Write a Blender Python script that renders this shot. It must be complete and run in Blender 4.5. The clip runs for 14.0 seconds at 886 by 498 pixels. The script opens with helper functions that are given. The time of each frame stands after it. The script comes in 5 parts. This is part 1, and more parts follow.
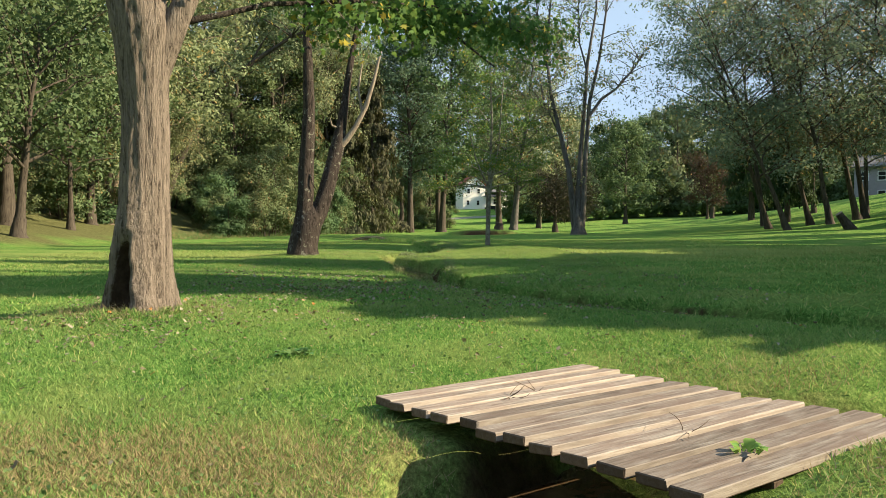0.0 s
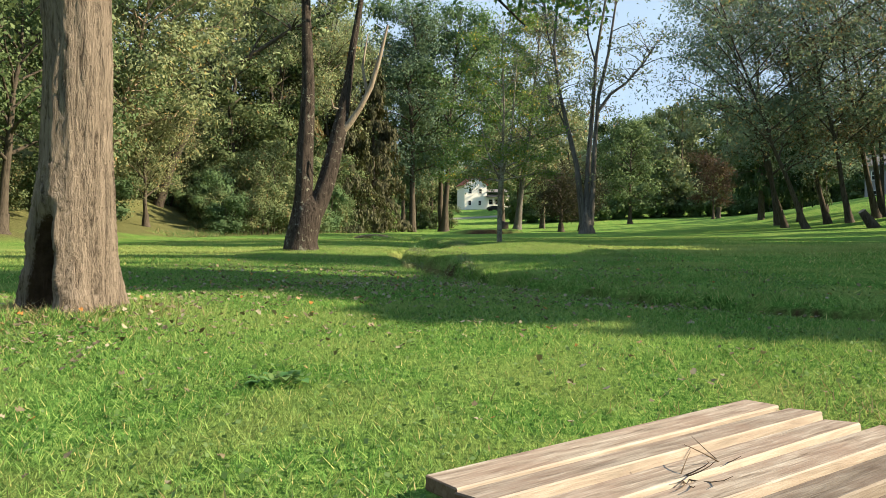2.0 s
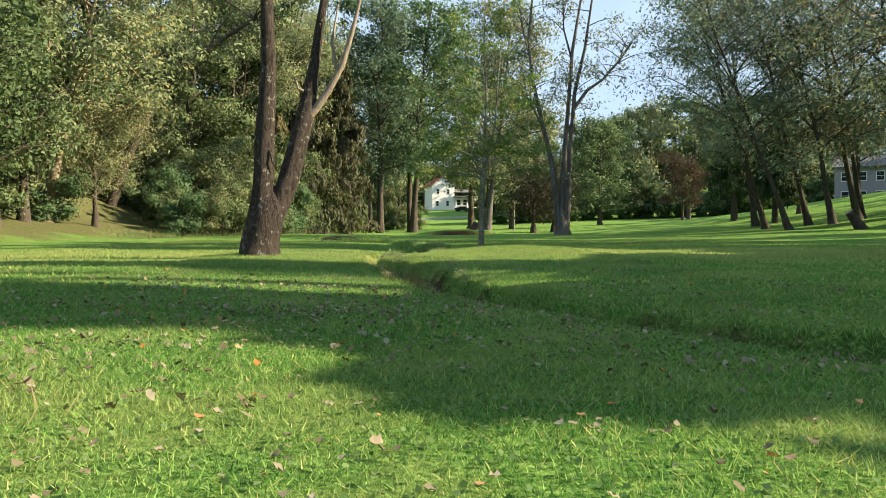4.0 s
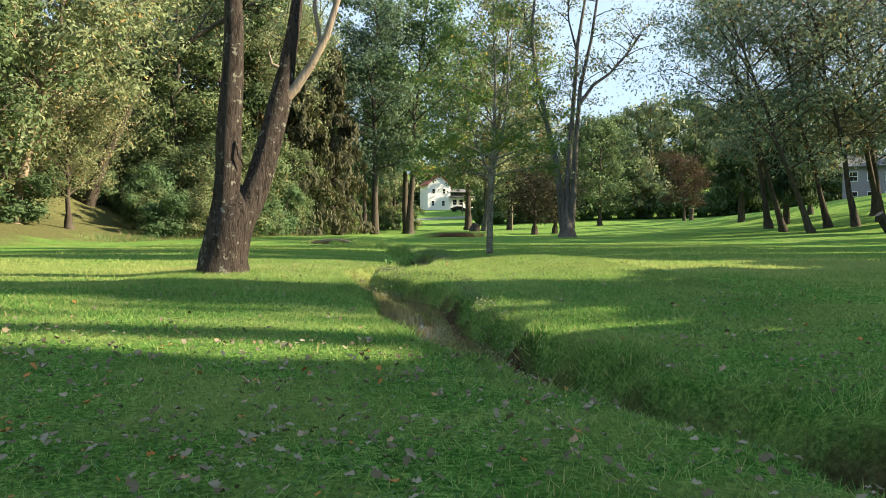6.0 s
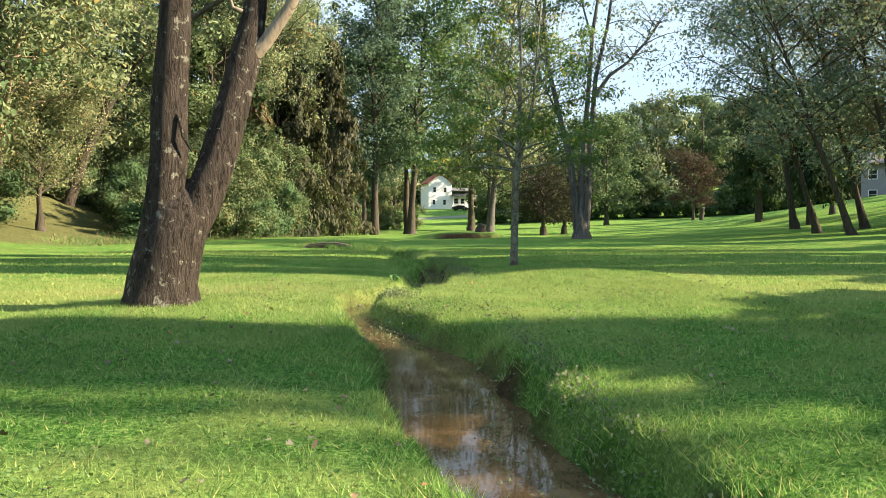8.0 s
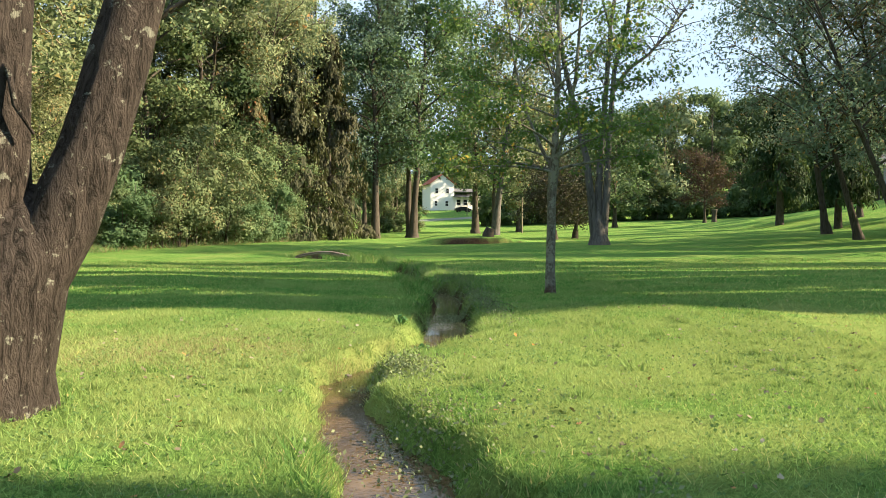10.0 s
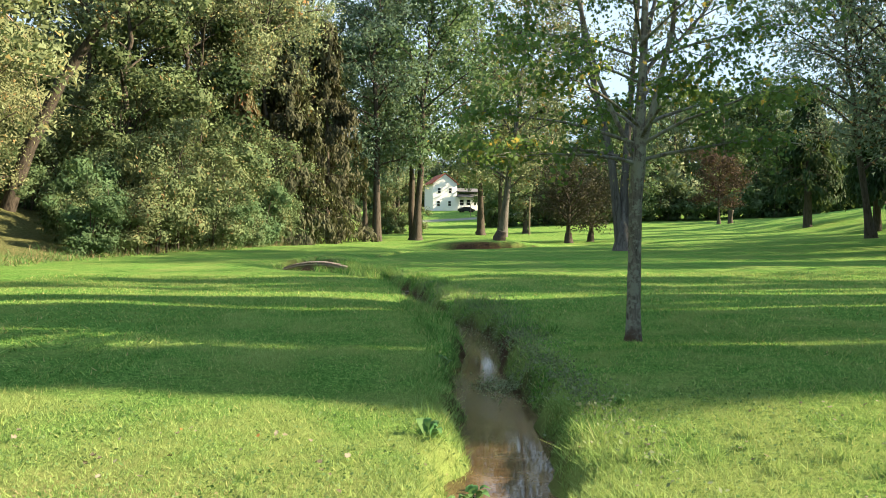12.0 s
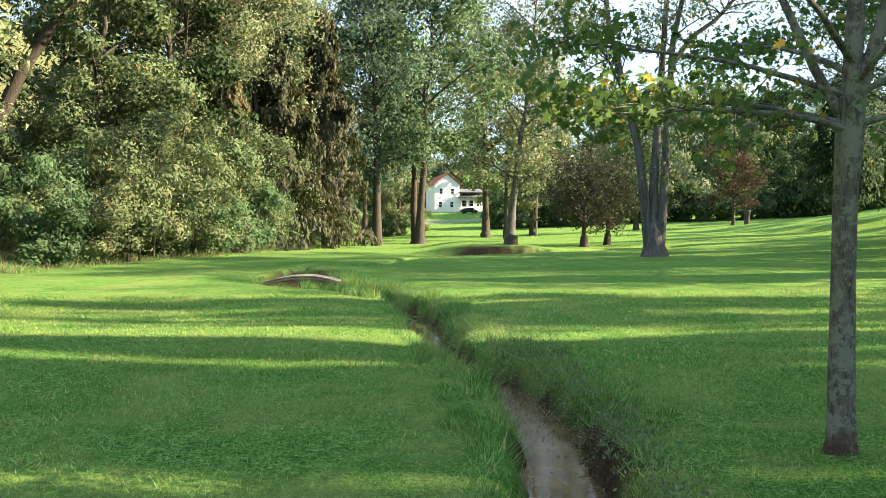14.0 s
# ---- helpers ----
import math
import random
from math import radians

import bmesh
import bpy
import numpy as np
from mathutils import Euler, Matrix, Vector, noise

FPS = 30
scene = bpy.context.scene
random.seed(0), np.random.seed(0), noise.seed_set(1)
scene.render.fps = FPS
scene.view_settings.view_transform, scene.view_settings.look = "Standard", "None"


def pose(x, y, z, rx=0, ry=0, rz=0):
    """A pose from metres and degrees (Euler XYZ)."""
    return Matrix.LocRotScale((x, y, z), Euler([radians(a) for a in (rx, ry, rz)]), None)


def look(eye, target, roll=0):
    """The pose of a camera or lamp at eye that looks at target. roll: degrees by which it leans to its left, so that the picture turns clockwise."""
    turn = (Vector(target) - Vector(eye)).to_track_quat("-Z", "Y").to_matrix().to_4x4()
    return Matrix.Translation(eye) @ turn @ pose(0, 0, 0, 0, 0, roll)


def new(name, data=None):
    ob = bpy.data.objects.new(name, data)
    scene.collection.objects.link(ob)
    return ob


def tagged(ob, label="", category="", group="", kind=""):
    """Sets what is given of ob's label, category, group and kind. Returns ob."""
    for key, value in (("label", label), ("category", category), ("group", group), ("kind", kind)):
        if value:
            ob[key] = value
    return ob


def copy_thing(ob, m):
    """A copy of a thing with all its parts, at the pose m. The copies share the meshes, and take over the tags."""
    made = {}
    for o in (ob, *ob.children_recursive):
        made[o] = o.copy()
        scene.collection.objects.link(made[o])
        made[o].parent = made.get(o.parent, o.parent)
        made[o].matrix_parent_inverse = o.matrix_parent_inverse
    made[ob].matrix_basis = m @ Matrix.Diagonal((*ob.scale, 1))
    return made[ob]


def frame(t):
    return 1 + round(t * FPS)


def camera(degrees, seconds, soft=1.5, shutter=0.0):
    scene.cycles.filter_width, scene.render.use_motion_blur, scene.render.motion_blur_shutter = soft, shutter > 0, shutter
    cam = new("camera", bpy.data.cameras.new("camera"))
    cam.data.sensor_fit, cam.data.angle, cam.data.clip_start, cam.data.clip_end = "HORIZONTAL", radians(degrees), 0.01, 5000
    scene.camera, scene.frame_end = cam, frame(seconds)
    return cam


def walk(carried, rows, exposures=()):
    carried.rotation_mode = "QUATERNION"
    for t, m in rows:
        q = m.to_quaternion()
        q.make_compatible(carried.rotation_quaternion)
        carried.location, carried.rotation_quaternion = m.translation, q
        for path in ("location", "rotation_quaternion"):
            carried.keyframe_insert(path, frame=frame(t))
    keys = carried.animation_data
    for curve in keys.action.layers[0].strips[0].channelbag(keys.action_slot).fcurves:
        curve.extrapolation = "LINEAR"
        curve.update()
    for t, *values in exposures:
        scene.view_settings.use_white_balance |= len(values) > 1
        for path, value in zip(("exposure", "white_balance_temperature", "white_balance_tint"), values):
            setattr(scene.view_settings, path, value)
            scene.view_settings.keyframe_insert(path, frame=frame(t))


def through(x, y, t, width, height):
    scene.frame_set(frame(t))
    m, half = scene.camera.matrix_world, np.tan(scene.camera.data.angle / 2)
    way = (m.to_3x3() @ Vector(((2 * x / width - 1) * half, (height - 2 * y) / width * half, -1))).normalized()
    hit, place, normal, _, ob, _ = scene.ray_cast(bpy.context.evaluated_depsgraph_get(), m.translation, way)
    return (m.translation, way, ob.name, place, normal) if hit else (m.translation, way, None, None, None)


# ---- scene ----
cam = camera(59.7, 14.0, soft=0.8)
METRES, EYE, TILT, LEAN, TURN = 30.0, 1.036, -1.0, 0.0, 0.0
ROWS = [
    (0.0, 0.0, 0.0, 0.0, 0.0, 0.0, -0.0),
    (0.5, -0.0026, 0.0177, -0.0014, 0.0, 0.02, -0.02),
    (1.0, -0.0057, 0.0366, -0.0035, -0.01, 0.04, -0.04),
    (1.5, -0.009, 0.0567, -0.0058, -0.0, 0.07, -0.07),
    (2.0, -0.0124, 0.0785, -0.0062, 0.01, 0.09, -0.08),
    (2.5, -0.016, 0.102, -0.0053, 0.02, 0.11, -0.07),
    (3.0, -0.0206, 0.1267, -0.0051, -1.12, 0.15, -0.03),
    (5.5, -0.0297, 0.2728, 0.0046, -2.91, 0.12, -0.11),
    (6.0, -0.0308, 0.3074, 0.008, -2.91, 0.11, -0.13),
    (6.5, -0.0324, 0.3441, 0.0131, -2.92, 0.07, -0.13),
    (7.0, -0.0343, 0.3823, 0.0157, -2.92, 0.05, -0.13),
    (7.5, -0.0364, 0.4213, 0.0168, -2.93, 0.04, -0.1),
    (8.0, -0.0385, 0.4602, 0.0184, -2.94, 0.02, -0.09),
    (10.5, -0.0448, 0.6646, 0.0382, -2.85, 0.07, -0.13),
    (11.0, -0.0472, 0.7122, 0.0417, -2.84, 0.05, -0.15),
    (11.5, -0.0497, 0.76, 0.0452, -2.83, 0.02, -0.1),
    (12.0, -0.0519, 0.8077, 0.0485, -2.82, 0.05, -0.12),
    (12.5, -0.0544, 0.8543, 0.0522, -2.8, 0.06, -0.11),
    (13.0, -0.0566, 0.9003, 0.0554, -2.82, 0.1, -0.01),
    (13.5, -0.0575, 0.9466, 0.0574, -2.81, 0.1, 0.07),
    (14.0, -0.0579, 0.9943, 0.0596, -2.78, 0.12, 0.08),
]
walk(cam, [(t, pose(0, 0, EYE, TILT, LEAN, TURN) @ pose(METRES * x, METRES * y, METRES * z, 90 + pitch, roll, yaw)) for t, x, y, z, yaw, pitch, roll in ROWS],
     exposures=[(0.0, 1.58, 5250, 6), (3.0, 1.72, 5250, 6), (5.5, 1.88, 5200, 7), (7.5, 2.10, 5250, 7), (11.0, 2.02, 5300, 6), (14.0, 2.42, 5200, 8)])

# ---- light ----
SUN_AZ, SUN_EL = 5.0, 29.0          # degrees: swung behind the camera from due right, and height
sun_way = Vector((math.cos(radians(SUN_AZ)) * math.cos(radians(SUN_EL)), -math.sin(radians(SUN_AZ)) * math.cos(radians(SUN_EL)), math.sin(radians(SUN_EL))))
sun = new("sun", bpy.data.lights.new("sun", "SUN"))
sun.data.energy, sun.data.angle, sun.data.color = 5.0, radians(0.53), (1.0, 0.70, 0.375)
sun.matrix_world = look((0, 0, 60), Vector((0, 0, 60)) - sun_way)
world = bpy.data.worlds.new("world")
scene.world = world
world.use_nodes = True
wt = world.node_tree
sky = wt.nodes.new("ShaderNodeTexSky")
sky.sky_type, sky.sun_disc = "NISHITA", False
sky.sun_elevation, sky.sun_rotation = radians(SUN_EL), radians(90 + SUN_AZ)
sky.air_density, sky.dust_density, sky.ozone_density = 1.0, 0.2, 4.0
# thin bright haze and cloud, thickest low down
tc = wt.nodes.new("ShaderNodeTexCoord")
sep = wt.nodes.new("ShaderNodeSeparateXYZ")
wt.links.new(tc.outputs["Generated"], sep.inputs[0])
low = wt.nodes.new("ShaderNodeValToRGB")
for el, (p, c) in zip([low.color_ramp.elements[0], low.color_ramp.elements[1], low.color_ramp.elements.new(0.3)], ((0.0, 1.0), (0.35, 0.02), (0.2, 0.92))):
    el.position, el.color = p, (c, c, c, 1)
wt.links.new(sep.outputs[2], low.inputs[0])
puff = wt.nodes.new("ShaderNodeTexNoise")
puff.inputs["Scale"].default_value, puff.inputs["Detail"].default_value = 5.0, 5.0
wt.links.new(tc.outputs["Generated"], puff.inputs["Vector"])
lump = wt.nodes.new("ShaderNodeMapRange")
lump.inputs["From Min"].default_value, lump.inputs["From Max"].default_value, lump.inputs["To Min"].default_value = 0.40, 0.56, 0.9
wt.links.new(puff.outputs["Fac"], lump.inputs["Value"])
both = wt.nodes.new("ShaderNodeMath")
both.operation = "MULTIPLY"
wt.links.new(low.outputs[0], both.inputs[0])
wt.links.new(lump.outputs[0], both.inputs[1])
haze = wt.nodes.new("ShaderNodeMix")
haze.data_type = "RGBA"
wt.links.new(both.outputs[0], haze.inputs[0])
wt.links.new(sky.outputs[0], haze.inputs[6])
haze.inputs[7].default_value = (20.0, 21.8, 22.8, 1)
wt.links.new(haze.outputs[2], wt.nodes["Background"].inputs[0])
wt.nodes["Background"].inputs[1].default_value = 0.0128

# ---- materials ----


class Mat:
    """A node material being built."""

    def __init__(self, name):
        self.m = bpy.data.materials.new(name)
        self.m.use_nodes = True
        self.t = self.m.node_tree
        self.b = self.t.nodes["Principled BSDF"]
        self.out = self.t.nodes["Material Output"]

    def node(self, kind, **given):
        n = self.t.nodes.new(kind)
        for k, v in given.items():
            n.inputs[k.replace("_", " ")].default_value = v
        return n

    def link(self, a, b):
        self.t.links.new(a, b)

    def coords(self, scale=(1, 1, 1), space="Object"):
        tc = self.t.nodes.new("ShaderNodeTexCoord")
        mp = self.t.nodes.new("ShaderNodeMapping")
        mp.inputs["Scale"].default_value = scale
        self.link(tc.outputs[space], mp.inputs[0])
        return mp.outputs[0]

    def noise(self, scale, detail=4.0, rough=0.6, vec=None, distort=0.0):
        n = self.node("ShaderNodeTexNoise", Scale=scale, Detail=detail, Roughness=rough, Distortion=distort)
        if vec is not None:
            self.link(vec, n.inputs["Vector"])
        return n.outputs["Fac"]

    def ramp(self, fac, *stops):
        r = self.t.nodes.new("ShaderNodeValToRGB")
        e = r.color_ramp.elements
        while len(e) < len(stops):
            e.new(0.5)
        for el, (p, c) in zip(e, stops):
            el.position, el.color = p, (*c, 1) if len(c) == 3 else c
        self.link(fac, r.inputs[0])
        return r.outputs[0]

    def mix(self, fac, a, b, how="MIX"):
        n = self.t.nodes.new("ShaderNodeMix")
        n.data_type, n.blend_type = "RGBA", how
        for sock, v in ((n.inputs[0], fac), (n.inputs[6], a), (n.inputs[7], b)):
            if isinstance(v, (int, float)):
                sock.default_value = v
            elif isinstance(v, tuple):
                sock.default_value = (*v, 1)
            else:
                self.link(v, sock)
        return n.outputs[2]

    def math(self, how, a, b=0.0):
        n = self.t.nodes.new("ShaderNodeMath")
        n.operation = how
        for sock, v in zip(n.inputs, (a, b)):
            if isinstance(v, (int, float)):
                sock.default_value = v
            else:
                self.link(v, sock)
        return n.outputs[0]

    def attr(self, name):
        n = self.t.nodes.new("ShaderNodeAttribute")
        n.attribute_name = name
        return n.outputs["Fac"]

    def bump(self, height, strength=0.5, dist=0.02):
        n = self.node("ShaderNodeBump", Strength=strength, Distance=dist)
        self.link(height, n.inputs["Height"])
        self.link(n.outputs[0], self.b.inputs["Normal"])

    def done(self, color, rough=0.8, spec=0.3):
        if isinstance(color, tuple):
            self.b.inputs["Base Color"].default_value = (*color, 1)
        else:
            self.link(color, self.b.inputs["Base Color"])
        if isinstance(rough, (int, float)):
            self.b.inputs["Roughness"].default_value = rough
        else:
            self.link(rough, self.b.inputs["Roughness"])
        self.b.inputs["Specular IOR Level"].default_value = spec
        return self.m


def yellow_and_sunlit(m):
    """Patches of yellowish grass, plus sunlight put in as yellow over one stretch."""
    sp = m.t.nodes.new("ShaderNodeSeparateXYZ")
    m.link(m.coords(), sp.inputs[0])
    sunlit_band = m.math("SUBTRACT", 1.0, m.math("MINIMUM", 1.0, m.math("MULTIPLY", m.math("ABSOLUTE", m.math("SUBTRACT", sp.outputs[1], 27.5)), 0.16)))          # the open stretch by the creek's bend, where sunlight is painted in
    return m.ramp(m.math("ADD", m.noise(0.7, 5, 0.65, m.coords(), 0.6), m.math("MULTIPLY", sunlit_band, 0.24)), (0.44, (0, 0, 0)), (0.72, (0.75, 0.75, 0.75)))


def leaf_material(name, dark, mid, light, odd=None, through=0.25, lawn=False):
    """Foliage: colour varies leaf by leaf and tree by tree; some light passes through."""
    m = Mat(name)
    geo = m.t.nodes.new("ShaderNodeNewGeometry")
    info = m.t.nodes.new("ShaderNodeObjectInfo")
    dark, light = (tuple((0.85 if lawn else 0.42) * a + (0.15 if lawn else 0.58) * c for a, c in zip(side, mid)) for side in (dark, light))
    stops = [(0.0, dark), (0.45, mid), (0.9, light)] + ([(0.97, odd)] if odd else [])
    col = m.ramp(geo.outputs["Random Per Island"], *stops)
    if lawn:
        col = m.mix(yellow_and_sunlit(m), col, (0.305, 0.365, 0.115))
    hsv = m.t.nodes.new("ShaderNodeHueSaturation")
    m.link(m.math("ADD", m.math("MULTIPLY", info.outputs["Random"], 0.05), 0.475), hsv.inputs["Hue"])
    m.link(m.math("ADD", m.math("MULTIPLY", m.noise(0.35, 2, vec=m.coords()), 0.7), 0.65), hsv.inputs["Value"])
    hsv.inputs["Saturation"].default_value = 0.95
    m.link(col, hsv.inputs["Color"])
    m.done(hsv.outputs[0], 0.6, 0.0 if lawn else 0.08)
    tr = m.t.nodes.new("ShaderNodeBsdfTranslucent")
    m.link(m.mix(0.15, hsv.outputs[0], (0.30, 0.36, 0.03)), tr.inputs[0])
    mx = m.t.nodes.new("ShaderNodeMixShader")
    mx.inputs[0].default_value = through
    m.link(m.b.outputs[0], mx.inputs[1])
    m.link(tr.outputs[0], mx.inputs[2])
    m.link(mx.outputs[0], m.out.inputs[0])
    return m.m


def bark_material(name, dark, light, ridge=9.0, lichen=0.0, depth=0.03, foot=None, stretch=0.14):
    m = Mat(name)
    v = m.coords((1, 1, stretch))
    ridges = m.noise(ridge, 6, 0.7, v, 1.1)
    fine = m.noise(70, 4, 0.7, m.coords((1, 1, 0.5)))
    col = m.ramp(ridges, (0.38, dark), (0.46, tuple((a + b) / 2 for a, b in zip(dark, light))), (0.6, light))
    col = m.mix(m.ramp(fine, (0.3, (0, 0, 0)), (0.75, (0.4, 0.4, 0.4))), col, light)
    if lichen:
        spot = m.ramp(m.noise(5.5, 5, 0.75, m.coords()), (0.61 - 0.12 * lichen, (0, 0, 0)), (0.655 - 0.11 * lichen, (0.85, 0.85, 0.85)))
        col = m.mix(spot, col, (0.25, 0.26, 0.215))
    if foot:          # worn bark low on the trunk
        tc = m.t.nodes.new("ShaderNodeTexCoord")
        sp = m.t.nodes.new("ShaderNodeSeparateXYZ")
        m.link(tc.outputs["Object"], sp.inputs[0])
        worn = m.ramp(m.math("ADD", sp.outputs[2], m.math("MULTIPLY", m.noise(6, 4, 0.7, m.coords()), 0.5)), (0.34, (0.9, 0.9, 0.9)), (0.52, (0, 0, 0)))
        col = m.mix(worn, col, foot)
    rotten = m.ramp(m.noise(12, 5, 0.65, m.coords()), (0.25, (0.020, 0.014, 0.009)), (0.75, (0.075, 0.052, 0.034)))
    col = m.mix(m.ramp(m.math("ADD", m.attr("rot"), m.math("MULTIPLY", m.math("SUBTRACT", fine, 0.5), 0.4)), (0.3, (0, 0, 0)), (0.42, (1, 1, 1))), col, rotten)
    h = m.math("ADD", ridges, m.math("MULTIPLY", fine, 0.3))
    m.bump(h, 0.9, depth)
    return m.done(col, 0.9, 0.15)


def plain(name, color, rough=0.7, spec=0.3, vary=0.25, scale=6.0, metal=0.0):
    m = Mat(name)
    f = m.noise(scale, 5, 0.65, m.coords())
    c = m.ramp(f, (0.25, tuple(x * (1 - vary) for x in color)), (0.75, tuple(min(1, x * (1 + vary)) for x in color)))
    m.bump(m.noise(scale * 9, 3, vec=m.coords()), 0.25, 0.005)
    m.b.inputs["Metallic"].default_value = metal
    return m.done(c, rough, spec)


def lawn_material():
    m = Mat("lawn")
    p = m.coords()
    big = m.noise(0.16, 4, 0.6, p)
    mid = m.noise(1.3, 5, 0.65, p)
    fine = m.noise(26, 5, 0.75, p)
    blade = m.noise(95, 3, 0.7, m.coords((1, 0.5, 1)))
    green = m.ramp(m.math('ADD', m.math('MULTIPLY', fine, 0.75), m.math('MULTIPLY', m.noise(7, 4, 0.7, p), 0.25)), (0.38, (0.015, 0.046, 0.011)), (0.5, (0.100, 0.207, 0.041)), (0.61, (0.300, 0.437, 0.108)))
    green = m.mix(m.ramp(mid, (0.35, (0, 0, 0)), (0.7, (0.55, 0.55, 0.55))), green, (0.076, 0.161, 0.026))
    green = m.mix(m.ramp(big, (0.5, (0, 0, 0)), (0.68, (0.35, 0.35, 0.35))), green, (0.150, 0.215, 0.050))
    green = m.mix(yellow_and_sunlit(m), green, (0.225, 0.265, 0.080))
    straw = m.ramp(fine, (0.3, (0.11, 0.090, 0.035)), (0.7, (0.33, 0.285, 0.13)))
    dry = m.math("MULTIPLY", m.attr("dry"), m.ramp(m.noise(4, 5, 0.7, p), (0.35, (0.15, 0.15, 0.15)), (0.62, (1, 1, 1))))
    col = m.mix(dry, green, straw)
    soil = m.ramp(m.noise(9, 6, 0.7, p), (0.3, (0.022, 0.015, 0.010)), (0.7, (0.095, 0.066, 0.042)))
    col = m.mix(m.attr("soil"), col, soil)
    litter = m.ramp(m.noise(7, 6, 0.75, p), (0.3, (0.046, 0.054, 0.020)), (0.55, (0.130, 0.138, 0.058)), (0.75, (0.26, 0.230, 0.125)))
    col = m.mix(m.attr("litter"), col, litter)
    gravel = m.ramp(m.noise(30, 5, 0.7, p), (0.3, (0.16, 0.155, 0.15)), (0.7, (0.32, 0.31, 0.29)))
    col = m.mix(m.attr("drive"), col, gravel)
    m.bump(m.math("ADD", m.math("MULTIPLY", fine, 0.7), m.math("MULTIPLY", blade, 0.6)), 0.9, 0.05)
    return m.done(col, 1.0, 0.0)


def water_material():
    m = Mat("creek_water")
    p = m.coords()
    col = m.ramp(m.noise(2.6, 6, 0.7, p), (0.3, (0.034, 0.023, 0.012)), (0.55, (0.098, 0.066, 0.035)), (0.75, (0.17, 0.124, 0.072)))
    rip = m.math("ADD", m.math("MULTIPLY", m.noise(5, 3, 0.5, p), 0.28), m.math("MULTIPLY", m.noise(24, 3, 0.6, p), m.math("MULTIPLY", m.attr("riffle"), 2.0)))
    m.bump(rip, 0.16, 0.012)
    m.b.inputs["IOR"].default_value = 1.33
    return m.done(col, 0.03, 0.5)


def wood_material(name="weathered_plank", light_mix=0.0, tone=(0.085, 0.056, 0.036)):
    m = Mat(name)
    info = m.t.nodes.new("ShaderNodeObjectInfo")
    tc = m.t.nodes.new("ShaderNodeTexCoord")
    mp = m.t.nodes.new("ShaderNodeMapping")
    mp.inputs["Scale"].default_value = (1.6, 16, 16)
    m.link(tc.outputs["Object"], mp.inputs[0])
    cmb = m.t.nodes.new("ShaderNodeCombineXYZ")
    m.link(m.math("MULTIPLY", info.outputs["Random"], 40), cmb.inputs[0])
    m.link(m.math("MULTIPLY", info.outputs["Random"], 17), cmb.inputs[1])
    m.link(cmb.outputs[0], mp.inputs["Location"])
    grain = m.noise(2.2, 7, 0.62, mp.outputs[0], 0.5)
    col = m.ramp(grain, (0.30, (0.070, 0.056, 0.045)), (0.44, (0.210, 0.180, 0.150)), (0.66, (0.38, 0.345, 0.30)))
    fine = m.t.nodes.new("ShaderNodeMapping")
    fine.inputs["Scale"].default_value = (5, 110, 110)
    m.link(tc.outputs["Object"], fine.inputs[0])
    m.link(cmb.outputs[0], fine.inputs["Location"])
    hair = m.noise(1.0, 4, 0.7, fine.outputs[0], 0.3)
    col = m.mix(m.ramp(hair, (0.34, (0.5, 0.5, 0.5)), (0.5, (0, 0, 0))), col, (0.105, 0.080, 0.060))
    stain = m.ramp(m.noise(3.5, 5, 0.7, m.coords((1, 3, 3))), (0.4, (0, 0, 0)), (0.66, (0.7, 0.7, 0.7)))
    col = m.mix(stain, col, (0.20, 0.145, 0.115))
    if light_mix:          # sun and shade on the plank faces, mixed into the colour
        col = m.mix(light_mix, col, tone)
    hsv = m.t.nodes.new("ShaderNodeHueSaturation")
    m.link(m.math("ADD", m.math("MULTIPLY", info.outputs["Random"], 0.6), 0.62), hsv.inputs["Value"])
    m.link(col, hsv.inputs["Color"])
    m.bump(m.math("ADD", grain, m.math("MULTIPLY", hair, 0.5)), 0.7, 0.006)
    return m.done(hsv.outputs[0], 0.8, 0.2)


# plank wood also in two copies: shade painted in, and sunlight painted in
LAWN, WATER, PLANK, PLANK_SHADED = lawn_material(), water_material(), wood_material(), wood_material("shaded_plank", 0.75)
PLANK_SUNLIT = wood_material("sunlit_plank_edge", 0.35, (0.42, 0.385, 0.34))
BARK_A = bark_material("grey_brown_bark", (0.032, 0.026, 0.021), (0.250, 0.214, 0.182), 24.0, 0.0, 0.07, None, 0.11)
BARK_B = bark_material("dark_lichen_bark", (0.008, 0.007, 0.006), (0.072, 0.060, 0.053), 13.0, 0.22, 0.13, None, 0.28)
BARK_C = bark_material("maple_bark", (0.036, 0.033, 0.028), (0.185, 0.172, 0.148), 24.0, 1.05, 0.03, (0.075, 0.048, 0.034))
BARK_D = bark_material("grey_tree_bark", (0.028, 0.026, 0.024), (0.135, 0.128, 0.12), 5.0, 0.0, 0.08)
BARK_F = bark_material("forest_bark", (0.020, 0.017, 0.014), (0.088, 0.076, 0.062), 9.0, 0.0, 0.05)
BARK_P = bark_material("pale_bark", (0.13, 0.095, 0.065), (0.36, 0.29, 0.215), 4.0, 0.0, 0.03)
DEADWOOD = bark_material("bleached_dead_wood", (0.12, 0.098, 0.078), (0.30, 0.26, 0.21), 7.0, 0.0, 0.02)
LEAF_MAPLE = leaf_material("maple_leaf", (0.048, 0.105, 0.026), (0.105, 0.185, 0.045), (0.205, 0.300, 0.075), (0.42, 0.32, 0.04), 0.5)
LEAF_DARK = leaf_material("dark_leaf", (0.018, 0.038, 0.015), (0.036, 0.064, 0.025), (0.075, 0.108, 0.044))
